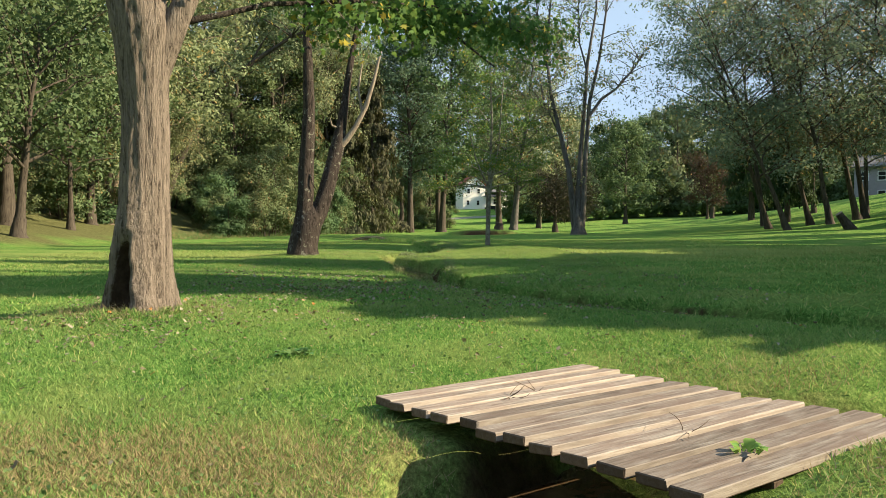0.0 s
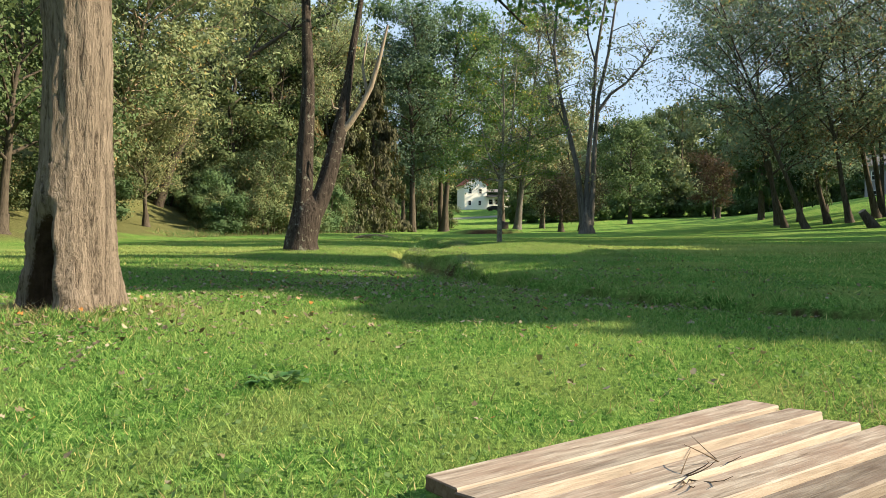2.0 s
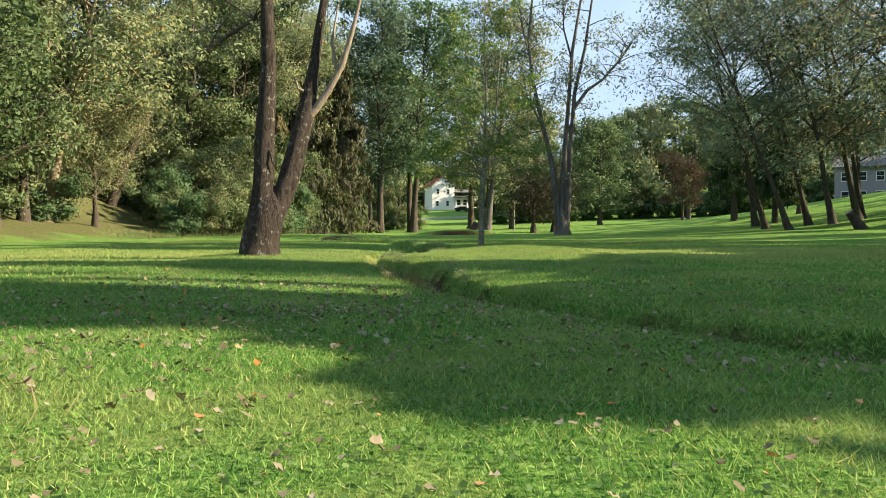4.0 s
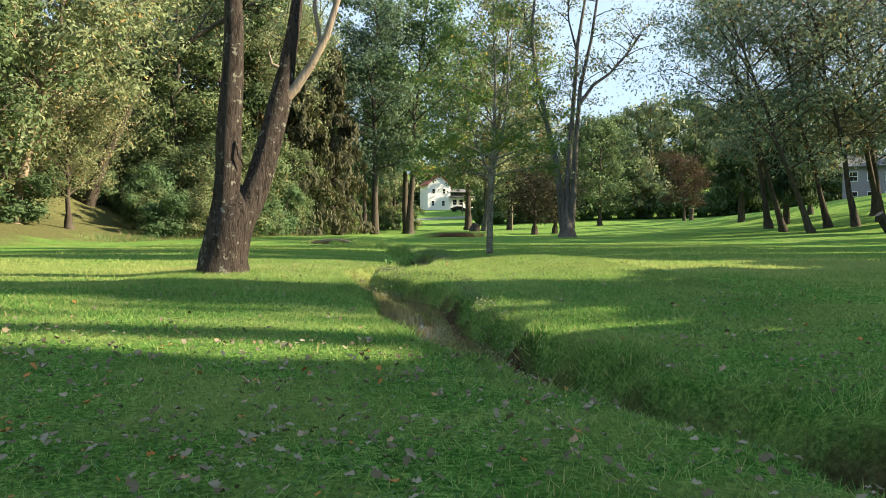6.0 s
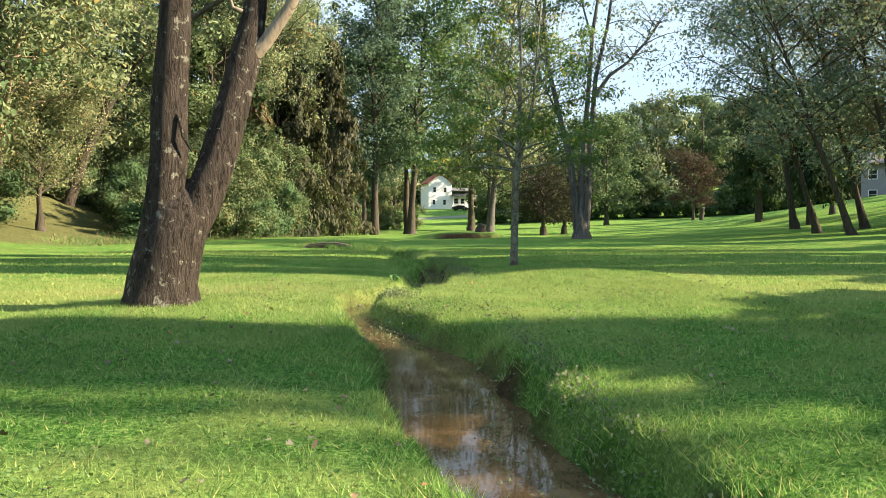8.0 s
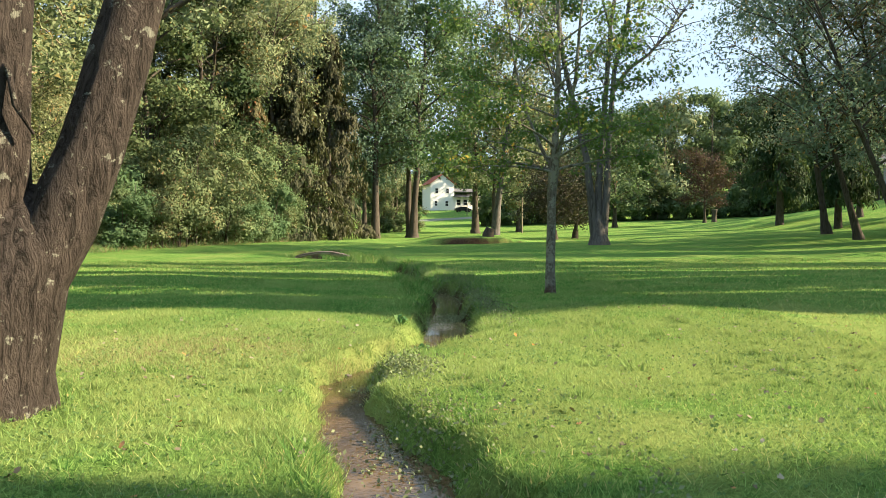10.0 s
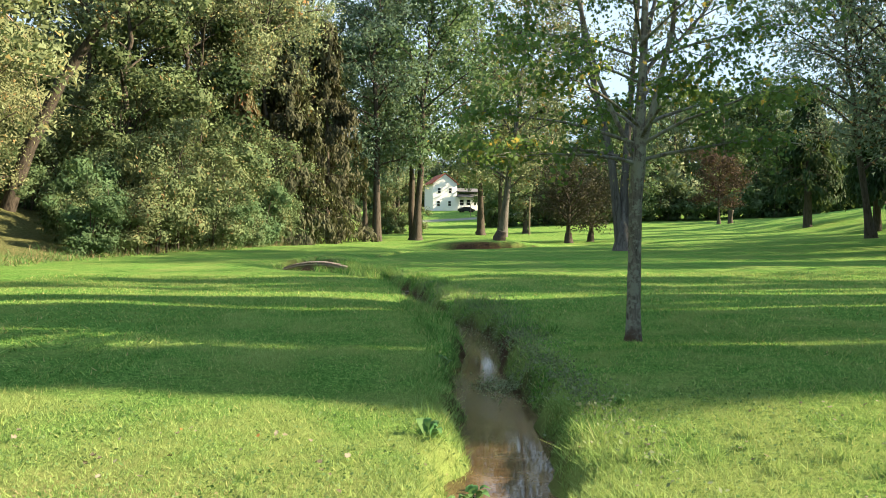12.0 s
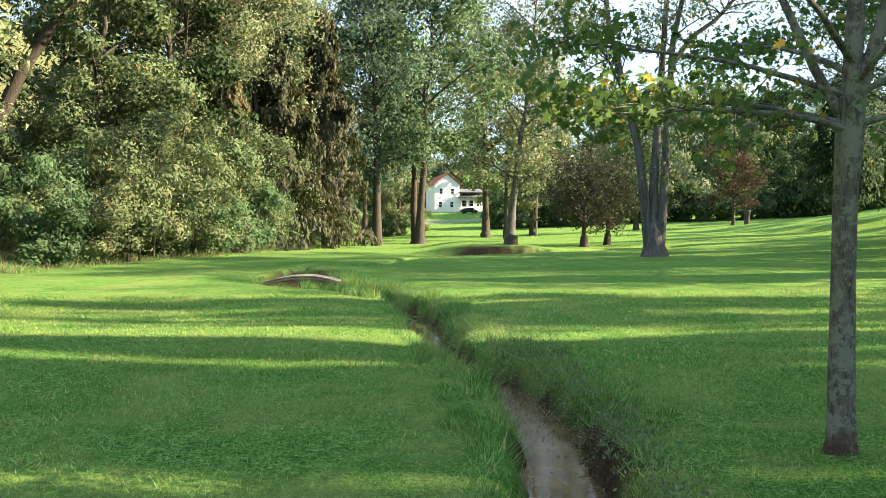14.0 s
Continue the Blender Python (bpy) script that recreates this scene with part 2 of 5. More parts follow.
LEAF_WOOD = leaf_material("woodland_leaf", (0.042, 0.078, 0.032), (0.092, 0.146, 0.062), (0.176, 0.230, 0.110), None, 0.32)
LEAF_SHRUB = leaf_material("shrub_leaf", (0.050, 0.086, 0.035), (0.118, 0.166, 0.070), (0.218, 0.260, 0.125), (0.20, 0.15, 0.06))
# bluish grey of the sky's glare is put into this leaf colour
LEAF_GROVE = leaf_material("grove_leaf", (0.080, 0.122, 0.088), (0.150, 0.205, 0.145), (0.240, 0.300, 0.210), (0.34, 0.21, 0.09), 0.5)
LEAF_BLUE = leaf_material("blue_green_leaf", (0.048, 0.086, 0.058), (0.092, 0.150, 0.104), (0.165, 0.240, 0.170), None, 0.35)
LEAF_YELLOW = leaf_material("yellowing_leaf", (0.118, 0.142, 0.064), (0.226, 0.258, 0.128), (0.340, 0.362, 0.200), (0.34, 0.23, 0.09), 0.35)
LEAF_PALE = leaf_material("pale_leaf", (0.092, 0.130, 0.062), (0.172, 0.220, 0.114), (0.255, 0.295, 0.168), (0.26, 0.17, 0.05))
LEAF_COPPER = leaf_material("copper_leaf", (0.024, 0.014, 0.016), (0.052, 0.028, 0.028), (0.085, 0.055, 0.045))
LEAF_DUSK = leaf_material("brown_green_leaf", (0.024, 0.025, 0.018), (0.044, 0.045, 0.033), (0.080, 0.080, 0.056))
LEAF_AUTUMN = leaf_material("autumn_leaf", (0.070, 0.078, 0.036), (0.130, 0.132, 0.068), (0.210, 0.185, 0.105), (0.30, 0.15, 0.05))
NEEDLE = leaf_material("spruce_needle", (0.032, 0.038, 0.020), (0.066, 0.072, 0.040), (0.120, 0.115, 0.070), None, 0.2)
GRASS = leaf_material("grass_blade", (0.028, 0.110, 0.022), (0.140, 0.282, 0.050), (0.385, 0.535, 0.134), (0.55, 0.47, 0.20), 0.4, True)
STRAW = leaf_material("dry_stalk", (0.14, 0.115, 0.05), (0.28, 0.24, 0.11), (0.42, 0.37, 0.20), None, 0.25)
FALLEN = leaf_material("fallen_leaf", (0.045, 0.034, 0.022), (0.165, 0.146, 0.088), (0.48, 0.455, 0.35), (0.36, 0.17, 0.03), 0.1)
WEED = leaf_material("broad_weed_leaf", (0.036, 0.098, 0.022), (0.085, 0.185, 0.050), (0.215, 0.320, 0.140), None, 0.35)
CREEK_LEAF = leaf_material("grey_green_creek_leaf", (0.060, 0.100, 0.045), (0.150, 0.205, 0.100), (0.280, 0.340, 0.200), None, 0.3)
STONE = plain("wet_stone", (0.11, 0.095, 0.08), 0.55, 0.4, 0.4, 9)
ROOT = plain("bare_root", (0.10, 0.075, 0.052), 0.9, 0.1, 0.4, 14)
SIDING = plain("white_siding", (0.82, 0.81, 0.78), 0.6, 0.3, 0.04, 2)
ROOF_RED = plain("rusty_red_roof", (0.26, 0.085, 0.055), 0.8, 0.2, 0.3, 3)
ROOF_GREY = plain("grey_shingle", (0.13, 0.13, 0.14), 0.85, 0.2, 0.25, 3)
SIDING_GREY = plain("grey_lilac_siding", (0.27, 0.255, 0.28), 0.7, 0.3, 0.08, 2)
TRIM = plain("white_trim", (0.8, 0.8, 0.8), 0.5, 0.3, 0.04, 2)
PANE = plain("dark_window_glass", (0.02, 0.025, 0.03), 0.08, 0.5, 0.2, 2)
CAR_PAINT = plain("dark_car_paint", (0.03, 0.032, 0.036), 0.25, 0.5, 0.1, 2)
RUBBER = plain("black_rubber", (0.015, 0.015, 0.015), 0.85, 0.2)
POLE_WOOD = plain("grey_post_wood", (0.20, 0.17, 0.13), 0.9, 0.15, 0.3, 8)

# ---- mesh helpers ----


soft = {}        # shading normals of foliage, waiting for their mesh


def mesh_from(name, verts, faces, material, smooth=False):
    """A mesh from an array of points and an array of triangles or quads."""
    normals = soft.pop(id(verts), None)
    me = bpy.data.meshes.new(name)
    verts, faces = np.asarray(verts, np.float32), np.asarray(faces, np.int32)
    me.vertices.add(len(verts))
    me.vertices.foreach_set("co", verts.ravel())
    me.loops.add(faces.size)
    me.loops.foreach_set("vertex_index", faces.ravel())
    me.polygons.add(len(faces))
    me.polygons.foreach_set("loop_start", np.arange(0, faces.size, faces.shape[1], dtype=np.int32))
    me.polygons.foreach_set("loop_total", np.full(len(faces), faces.shape[1], np.int32))
    if smooth:
        me.polygons.foreach_set("use_smooth", np.ones(len(faces), bool))
    me.materials.append(material)
    me.update(calc_edges=True)
    if normals is not None:
        me.polygons.foreach_set("use_smooth", np.ones(len(faces), bool))
        me.normals_split_custom_set_from_vertices(normals)
    return me


def child(name, me, parent, label="", m=None):
    ob = new(name, me)
    ob.parent = parent
    if m is not None:
        ob.matrix_basis = m
    if label:
        ob["label"] = label
    return ob


def part(name, bm, material, parent=None, label="", smooth=False):
    me = bpy.data.meshes.new(name)
    bm.to_mesh(me)
    bm.free()
    if smooth:
        me.polygons.foreach_set("use_smooth", np.ones(len(me.polygons), bool))
    me.materials.append(material)
    return child(name, me, parent, label)


def empty(name, x=0.0, y=0.0, z=0.0, rz=0.0, s=1.0):
    ob = new(name)
    ob.matrix_basis = pose(x, y, z, 0, 0, rz) @ Matrix.Scale(s, 4)
    return ob


def box(bm, cx, cy, cz, sx, sy, sz, bevel=0.0, m=None):
    made = bmesh.ops.create_cube(bm, size=1.0, matrix=(m or Matrix()) @ Matrix.Translation((cx, cy, cz)) @ Matrix.Diagonal((sx, sy, sz, 1)))
    if bevel:
        edges = list({e for v in made["verts"] for e in v.link_edges})
        bmesh.ops.bevel(bm, geom=edges, offset=bevel, segments=1, affect="EDGES", profile=0.5)


class Wood:
    """Collects tapered round limbs into one quad mesh."""

    def __init__(self, rng):
        self.v, self.f, self.n, self.rng = [], [], 0, rng

    def limb(self, pts, radii, sides=7, gnarl=0.08, close=True):
        pts = np.asarray(pts, float)
        k = len(pts)
        tang = np.gradient(pts, axis=0)
        tang /= np.linalg.norm(tang, axis=1)[:, None] + 1e-9
        up = np.array([0.0, 1.0, 0.0]) if abs(tang[0][1]) < 0.9 else np.array([1.0, 0, 0])
        a = np.linspace(0, 2 * np.pi, sides, endpoint=False)
        u = np.cross(up, tang)
        u /= np.linalg.norm(u, axis=1)[:, None] + 1e-9
        w = np.cross(tang, u)
        r = np.asarray(radii, float)[:, None] * (1 + self.rng.normal(0, gnarl, (k, sides)))
        ring = pts[:, None] + u[:, None] * (np.cos(a) * r)[..., None] + w[:, None] * (np.sin(a) * r)[..., None]
        self.v.append(ring.reshape(-1, 3))
        i = np.arange(k - 1)[:, None] * sides + np.arange(sides)
        j = np.arange(k - 1)[:, None] * sides + (np.arange(sides) + 1) % sides
        self.f.append(np.stack([i, j, j + sides, i + sides], -1).reshape(-1, 4) + self.n)
        self.n += k * sides

    def mesh(self, name, material):
        return mesh_from(name, np.concatenate(self.v), np.concatenate(self.f), material, True)


def leaves(rng, centres, size, face=None, droop=0.3, narrow=0.55, sprig=False):
    """Folded leaves at the given points, turned loosely towards face: corner array and quads, or triangles for sprigs."""
    n = len(centres)
    size = size * rng.uniform(0.6, 1.35, n)
    d = rng.normal(0, 1, (n, 3))
    d[:, 2] -= droop
    if face is None:
        s = np.cross(d, rng.normal(0, 1, (n, 3)) + np.array([0, 0, 1.2]))
    else:
        nf = face / (np.linalg.norm(face, axis=1)[:, None] + 1e-9) + rng.normal(0, 0.38, (n, 3))
        nf /= np.linalg.norm(nf, axis=1)[:, None] + 1e-9
        d = d - nf * (d * nf).sum(1)[:, None]
        s = np.cross(d, nf)
    d /= np.linalg.norm(d, axis=1)[:, None] + 1e-9
    s /= np.linalg.norm(s, axis=1)[:, None] + 1e-9
    nrm = np.cross(s, d)
    base = centres - d * size[:, None] * 0.5
    tip = centres + d * size[:, None] * 0.5
    wide = size[:, None] * narrow * 0.5
    mid = centres + d * size[:, None] * 0.05 + nrm * size[:, None] * 0.12
    if sprig:
        v = np.stack([base + s * wide, tip, base - s * wide * rng.uniform(0.2, 1.0, (n, 1))], 1).reshape(-1, 3)
        return v, np.arange(3 * n).reshape(-1, 3)
    v = np.stack([base, mid + s * wide, tip, mid - s * wide], 1).reshape(-1, 3)
    return v, np.arange(4 * n).reshape(-1, 4)


def lobed_leaves(rng, c, size, face, droop=0.5):
    """Curled five-pointed leaves: corner array and triangles."""
    n = len(c)
    size = size * rng.uniform(0.6, 1.35, n)
    nf = face / (np.linalg.norm(face, axis=1)[:, None] + 1e-9) + rng.normal(0, 0.4, (n, 3))
    nf /= np.linalg.norm(nf, axis=1)[:, None]
    d = rng.normal(0, 1, (n, 3)) - np.array([0, 0, droop])
    d -= nf * (d * nf).sum(1)[:, None]
    d /= np.linalg.norm(d, axis=1)[:, None]
    s = np.cross(d, nf)
    curl = rng.uniform(-0.05, 0.28, n)

    def at(u, w, q):
        return c + d * (size * u)[:, None] + s * (size * w)[:, None] - nf * (size * q * curl)[:, None]

    ring = [at(-0.5, 0, 0), at(-0.3, 0.42, 1), at(-0.08, 0.2, 0.3), at(0.18, 0.5, 1), at(0.14, 0.16, 0.2), at(0.55, 0, 0.8), at(0.14, -0.16, 0.2), at(0.18, -0.5, 1), at(-0.08, -0.2, 0.3), at(-0.3, -0.42, 1)]
    v = np.stack(ring, 1).reshape(-1, 3)
    base = np.arange(n)[:, None] * 10
    f = np.concatenate([base + np.array(q) for q in ((0, 1, 2), (2, 3, 4), (4, 5, 6), (6, 7, 8), (8, 9, 0), (0, 2, 8), (2, 4, 8), (4, 6, 8))])
    return v, f


def curve_pts(a, b, bend, k=6):
    """A bowed line from a to b."""
    t = np.linspace(0, 1, k)[:, None]
    return a + (b - a) * t + np.asarray(bend) * (4 * t * (1 - t))


def grow(rng, height, r0, crown_from, spread, shape="round", branches=14, twigs=4, lean=(0, 0), sides=8, wood=None, stem=None, up=0.5, fork=None):
    """Trunk, boughs and twigs of a broadleaf tree. Returns the Wood and the twig ends with their weights."""
    wood = wood or Wood(rng)
    k = 9
    t = np.linspace(0, 1, k)
    if stem is None:
        stem = np.stack([lean[0] * t ** 1.05 + rng.normal(0, 0.012 * height, k) * t, lean[1] * t ** 1.05 + rng.normal(0, 0.012 * height, k) * t, height * 0.92 * t], 1)
        rad = r0 * (1 - 0.86 * t) * (1 + 0.5 * np.exp(-t * 22))
        wood.limb(stem, rad, sides, 0.05)
        foot = np.array([-0.25, 0.0, 0.25, 0.6, 1.1])
        wood.limb(np.stack([np.interp(foot, stem[:, 2], stem[:, c]) for c in range(2)] + [foot], 1), r0 * np.array([2.3, 1.95, 1.62, 1.45, 1.2]), sides, 0.1)          # the flare of the roots
    ends, ga = [], rng.uniform(0, 6.28)
    for i in range(branches):
        h = crown_from + (0.95 - crown_from) * ((i + rng.uniform(0.1, 0.9)) / branches)
        q = (h - crown_from) / (1 - crown_from)
        base = np.array([np.interp(h, t, stem[:, c]) for c in range(3)])
        if shape == "round":
            reach = spread * (0.35 + 0.75 * math.sin(math.pi * min(1, 0.18 + 0.8 * q)))
        elif shape == "cone":
            reach = spread * (1.08 - q)
        else:
            reach = spread * (0.55 + 0.55 * q)
        reach *= rng.uniform(0.7, 1.15)
        ga += 2.4 + rng.normal(0, 0.35)
        rise = reach * (up + 0.5 * q) * rng.uniform(0.5, 1.2)
        tip = base + np.array([math.cos(ga) * reach, math.sin(ga) * reach, rise])
        pts = curve_pts(base, tip, (0, 0, 0.10 * reach), 6) + rng.normal(0, 0.025 * reach, (6, 3)) * np.linspace(0, 1, 6)[:, None]
        rb = max(0.02, r0 * (0.42 - 0.26 * q))
        wood.limb(pts, np.linspace(rb, rb * 0.18, 6), 5, 0.06)
        ends.append(pts[-1])
        for j in range(twigs):
            s = rng.uniform(0.3, 0.95)
            b2 = pts[int(s * 5)]
            l2 = reach * rng.uniform(0.25, 0.5)
            w = rng.normal(0, 1, 3) + np.array([math.cos(ga), math.sin(ga), 0.25]) * 0.9
            w /= np.linalg.norm(w)
            tip2 = b2 + w * l2
            p2 = curve_pts(b2, tip2, (0, 0, 0.08 * l2), 4)
            wood.limb(p2, np.linspace(rb * 0.4, rb * 0.1, 4), 4, 0.05)
            ends += [tip2, (b2 + tip2) / 2 + rng.normal(0, 0.1 * l2, 3)]
    ends.append(stem[-1])
    return wood, np.array(ends)


def foliage(rng, ends, blob, count, size, flat=0.65, droop=0.3, narrow=0.55, clumps=90, lobed=False, core=0, sprig=False):
    """Leaves gathered in clumps about the twig ends, thickest towards each clump's skin."""
    if len(ends) > clumps:
        ends = ends[rng.permutation(len(ends))[:clumps]]
    amp = rng.uniform(0.55, 1.35, len(ends))
    pick = rng.choice(len(ends), count, p=amp ** 2 / (amp ** 2).sum())
    off = rng.normal(0, 1, (count, 3))
    off /= np.linalg.norm(off, axis=1)[:, None]
    face = off + np.array([0, 0, 0.35])
    off *= (rng.uniform(0.12, 1.0, count) ** 0.45 * (1 + 0.28 * rng.normal(0, 1, count)))[:, None] * np.array([1, 1, flat])
    c = ends[pick] + off * (1.45 * blob * amp[pick])[:, None]
    v, f = lobed_leaves(rng, c, size, face, droop) if lobed else leaves(rng, c, size, face, droop, narrow, sprig)
    lean = face / np.linalg.norm(face, axis=1)[:, None] + rng.normal(0, 0.16, (count, 3))
    lean /= np.linalg.norm(lean, axis=1)[:, None]
    nrm = np.repeat(lean, len(v) // count, axis=0)
    if core:          # broad sprays deep inside each clump
        pick = rng.choice(len(ends), core, p=amp ** 2 / (amp ** 2).sum())
        off = rng.normal(0, 1, (core, 3))
        off /= np.linalg.norm(off, axis=1)[:, None]
        v2, f2 = leaves(rng, ends[pick] + off * (0.75 * blob * amp[pick])[:, None] * np.array([1, 1, flat]), 1.55 * size, off + np.array([0, 0, 0.35]), droop, 0.75, sprig)
        v, f, nrm = np.concatenate([v, v2]), np.concatenate([f, f2 + len(v)]), np.concatenate([nrm, np.repeat(off, f.shape[1], axis=0)])
    soft[id(v)] = nrm
    return v, f


def tree(name, rng, x, y, rz=0.0, bark=BARK_F, leaf=LEAF_WOOD, blob=0.9, count=5000, size=0.22, droop=0.3, narrow=0.6, clumps=260, core=0, sprig=False, **shape):
    wood, ends = grow(rng, **shape)
    root = empty(name, x, y, 0, rz)
    child("trunk", wood.mesh("trunk", bark), root)
    v, f = foliage(rng, ends, blob, count, size, 0.65, droop, narrow, clumps, core=core, sprig=sprig)
    child("crown", mesh_from("crown", v, f, leaf), root)
    return root


# ---- the lie of the land ----
# the creek's middle line, from upstream down to the plank bridge and on
CREEK = np.array([(20, 94), (13, 91), (8.5, 88.2), (5.5, 87.0), (2.2, 86), (-0.6, 81), (-2.2, 75), (-4.4, 68), (-6.3, 64), (-6.0, 60.5), (-5.2, 57.3), (-3.4, 55), (-2.0, 52), (-1.4, 48.5), (-1.25, 46.0), (-0.98, 43.5),
                  (-0.36, 41.2), (-0.12, 39), (-0.34, 36.6), (-0.52, 34), (-0.56, 31.5), (-0.92, 29.5), (-1.42, 28.4), (-1.88, 27.2), (-1.75, 25.2), (-0.85, 22.0), (-0.6, 19.6), (-0.2, 17.4),
                  (0.5, 15.4), (1.5, 12.8), (2.6, 10.8), (3.8, 9.2), (5.1, 7.8), (5.7, 6.7), (4.9, 5.7), (3.3, 5.2), (2.2, 4.9), (1.1, 4.5), (0.5, 3.6), (0.35, 2.3), (0.3, 0.0), (0.2, -4.0), (-2, -12), (-2, -40)], float)


def smooth_line(p, per=8):
    out = []
    for i in range(len(p) - 1):
        a, b, c, d = p[max(i - 1, 0)], p[i], p[i + 1], p[min(i + 2, len(p) - 1)]
        for s in np.linspace(0, 1, per, endpoint=False):
            out.append(0.5 * ((2 * b) + (c - a) * s + (2 * a - 5 * b + 4 * c - d) * s * s + (3 * b - a - 3 * c + d) * s ** 3))
    out.append(p[-1])
    return np.array(out)


LINE = smooth_line(CREEK)


def sstep(a, b, x):
    t = np.clip((x - a) / (b - a), 0, 1)
    return t * t * (3 - 2 * t)


def half_width(y):
    return np.interp(y, [0, 3.2, 4.6, 5.2, 10, 15, 17, 21.6, 24.7, 26, 27.2, 29, 33, 37, 42, 50, 55, 57, 58.3, 60.5, 62, 82, 86, 95], [0.5, 0.6, 0.62, 0.26, 0.26, 0.3, 0.46, 0.56, 0.30, 0.17, 0.15, 0.30, 0.46, 0.34, 0.28, 0.30, 0.3, 0.6, 1.15, 1.15, 0.3, 0.3, 1.2, 1.3])


def bank_depth(y):
    return np.interp(y, [0, 8, 16, 22, 25, 30, 36, 42, 50, 57, 60.5, 63, 80, 86, 92, 101], [0.5, 0.5, 0.48, 0.42, 0.28, 0.36, 0.46, 0.46, 0.42, 0.68, 0.7, 0.25, 0.25, 0.95, 0.9, 0.3])


def wood_edge(y):
    """How far to the left the lawn reaches."""
    return np.interp(y, [-40, 20, 40, 55, 64, 72, 84, 100, 125, 150, 200], [24, 21, 20.5, 20, 19.5, 17.5, 15, 11.5, 10, 10, 24])


def waves(x, y):
    """Gentle unevenness of the lawn."""
    return (0.05 * np.sin(0.31 * x + 1.3) * np.sin(0.27 * y + 0.4) + 0.022 * np.sin(0.9 * x + 0.37 * y) + 0.018 * np.sin(0.53 * x - 1.1 * y + 2.0)
            + 0.008 * np.sin(2.7 * x + 1.9 * y) * np.sin(2.1 * y - 1.2 * x))


def lawn_height(x, y):
    z = 0.0128 * y + 0.00002 * np.maximum(0, y - 60) ** 2 * (y < 165) + 0.22 * (y >= 165) + 0.012 * np.maximum(0, x)
    z = z + 0.035 * np.maximum(0, x - 18) + 0.13 * np.maximum(0, x - 40) * sstep(170, 110, y) + 0.11 * np.maximum(0, x - 30) * sstep(80, 60, y)
    z = z + 5.9 * sstep(165, 246, y) + 0.08 * np.maximum(0, y - 250)
    s = np.maximum(0, -x - wood_edge(y))
    z = z + 0.17 * s + 0.25 * np.maximum(0, s - 8)
    z = z + 0.14 * np.exp(-((x + 3.35) ** 2 + (y - 8.5) ** 2) / 1.2) + 0.15 * np.exp(-((x + 4.6) ** 2 + (y - 24.6) ** 2) / 2.0) + 0.16 * np.exp(-(x - 2.4) ** 2 / 6 - (y - 32.4) ** 2 / 6) - 0.11 * np.exp(-(x - 2.4) ** 2 / 6 - (y - 37.4) ** 2 / 5)
    z = z - 0.12 * sstep(7.6, 4.6, y) + 0.13 * np.exp(-((x - 2.2) ** 2 + (y - 3.5) ** 2) / 0.5)
    z = z + 0.26 * sstep(60.9, 61.6, y) * sstep(78, 64, y) * np.exp(-((x + 5.8) / 1.7) ** 4)
    z = z + 0.55 * sstep(87.7, 88.5, y) * sstep(116, 98, y) * np.exp(-((x - 5) / 4.5) ** 4)
    return z + waves(x, y) * (0.3 + 0.5 * sstep(8, 16, y))


def creek_distance(x, y):
    """Distance from the creek's middle line, and the y there."""
    x, y = np.atleast_1d(x).ravel(), np.atleast_1d(y).ravel()
    best, at = np.full(x.shape, 99.0), np.array(y, float)
    near = np.where((x > -14) & (x < 22) & (y < 112))[0]
    for k in range(0, len(near), 20000):
        i = near[k:k + 20000]
        p = np.stack([x[i], y[i]], 1)
        a, b = LINE[:-1], LINE[1:]
        ab = b - a
        t = np.clip(((p[:, None] - a) * ab).sum(2) / (ab ** 2).sum(1), 0, 1)
        q = a + ab * t[..., None]
        d = np.hypot(p[:, None, 0] - q[..., 0], p[:, None, 1] - q[..., 1])
        j = d.argmin(1)
        best[i], at[i] = d[np.arange(len(i)), j], q[np.arange(len(i)), j, 1]
    return best, at


def ground(x, y):
    x, y = np.atleast_1d(np.asarray(x, float)), np.atleast_1d(np.asarray(y, float))
    d, at = creek_distance(x, y)
    d, at = d.reshape(x.shape), at.reshape(x.shape)
    d = d + 0.10 * np.sin(2.3 * y + 1.7 * x) * np.sin(1.1 * y) + 0.05 * np.sin(6.1 * y + 4.2 * x)
    w, dep = half_width(at), bank_depth(at)
    cut = 1 - sstep(w * 0.95, w + 0.22, d)
    shoulder = 0.14 * np.exp(-np.maximum(0, d - w) / 0.9)
    return lawn_height(x, y) - (dep + 0.07) * cut - shoulder * (1 - cut) * (dep / 0.5)


def gz(x, y):
    return float(ground(x, y)[0])


def spaced(parts):
    return np.unique(np.concatenate([np.arange(a, b, s) for a, b, s in parts]))


gx = spaced([(-420, -120, 15), (-120, -45, 3), (-45, -9, 0.8), (-9, -3.2, 0.22), (-3.2, 4.8, 0.125), (4.8, 10, 0.25), (10, 60, 1.4), (60, 130, 4), (130, 421, 15)])
gy = spaced([(-150, -20, 8), (-20, 0, 0.8), (0, 3, 0.2), (3, 44, 0.15), (44, 62, 0.24), (62, 86, 0.45), (86, 90, 0.2), (90, 104, 0.45), (104, 260, 2.0), (260, 1200, 25)])
X, Y = np.meshgrid(gx, gy)
Z = ground(X, Y)
nx, ny = len(gx), len(gy)
idx = np.arange(nx * ny).reshape(ny, nx)
quads = np.stack([idx[:-1, :-1], idx[:-1, 1:], idx[1:, 1:], idx[1:, :-1]], -1).reshape(-1, 4)
gmesh = mesh_from("ground", np.stack([X, Y, Z], -1).reshape(-1, 3), quads, LAWN, True)
dist, at_y = creek_distance(X, Y)
dist, at_y = dist.reshape(X.shape), at_y.reshape(X.shape)
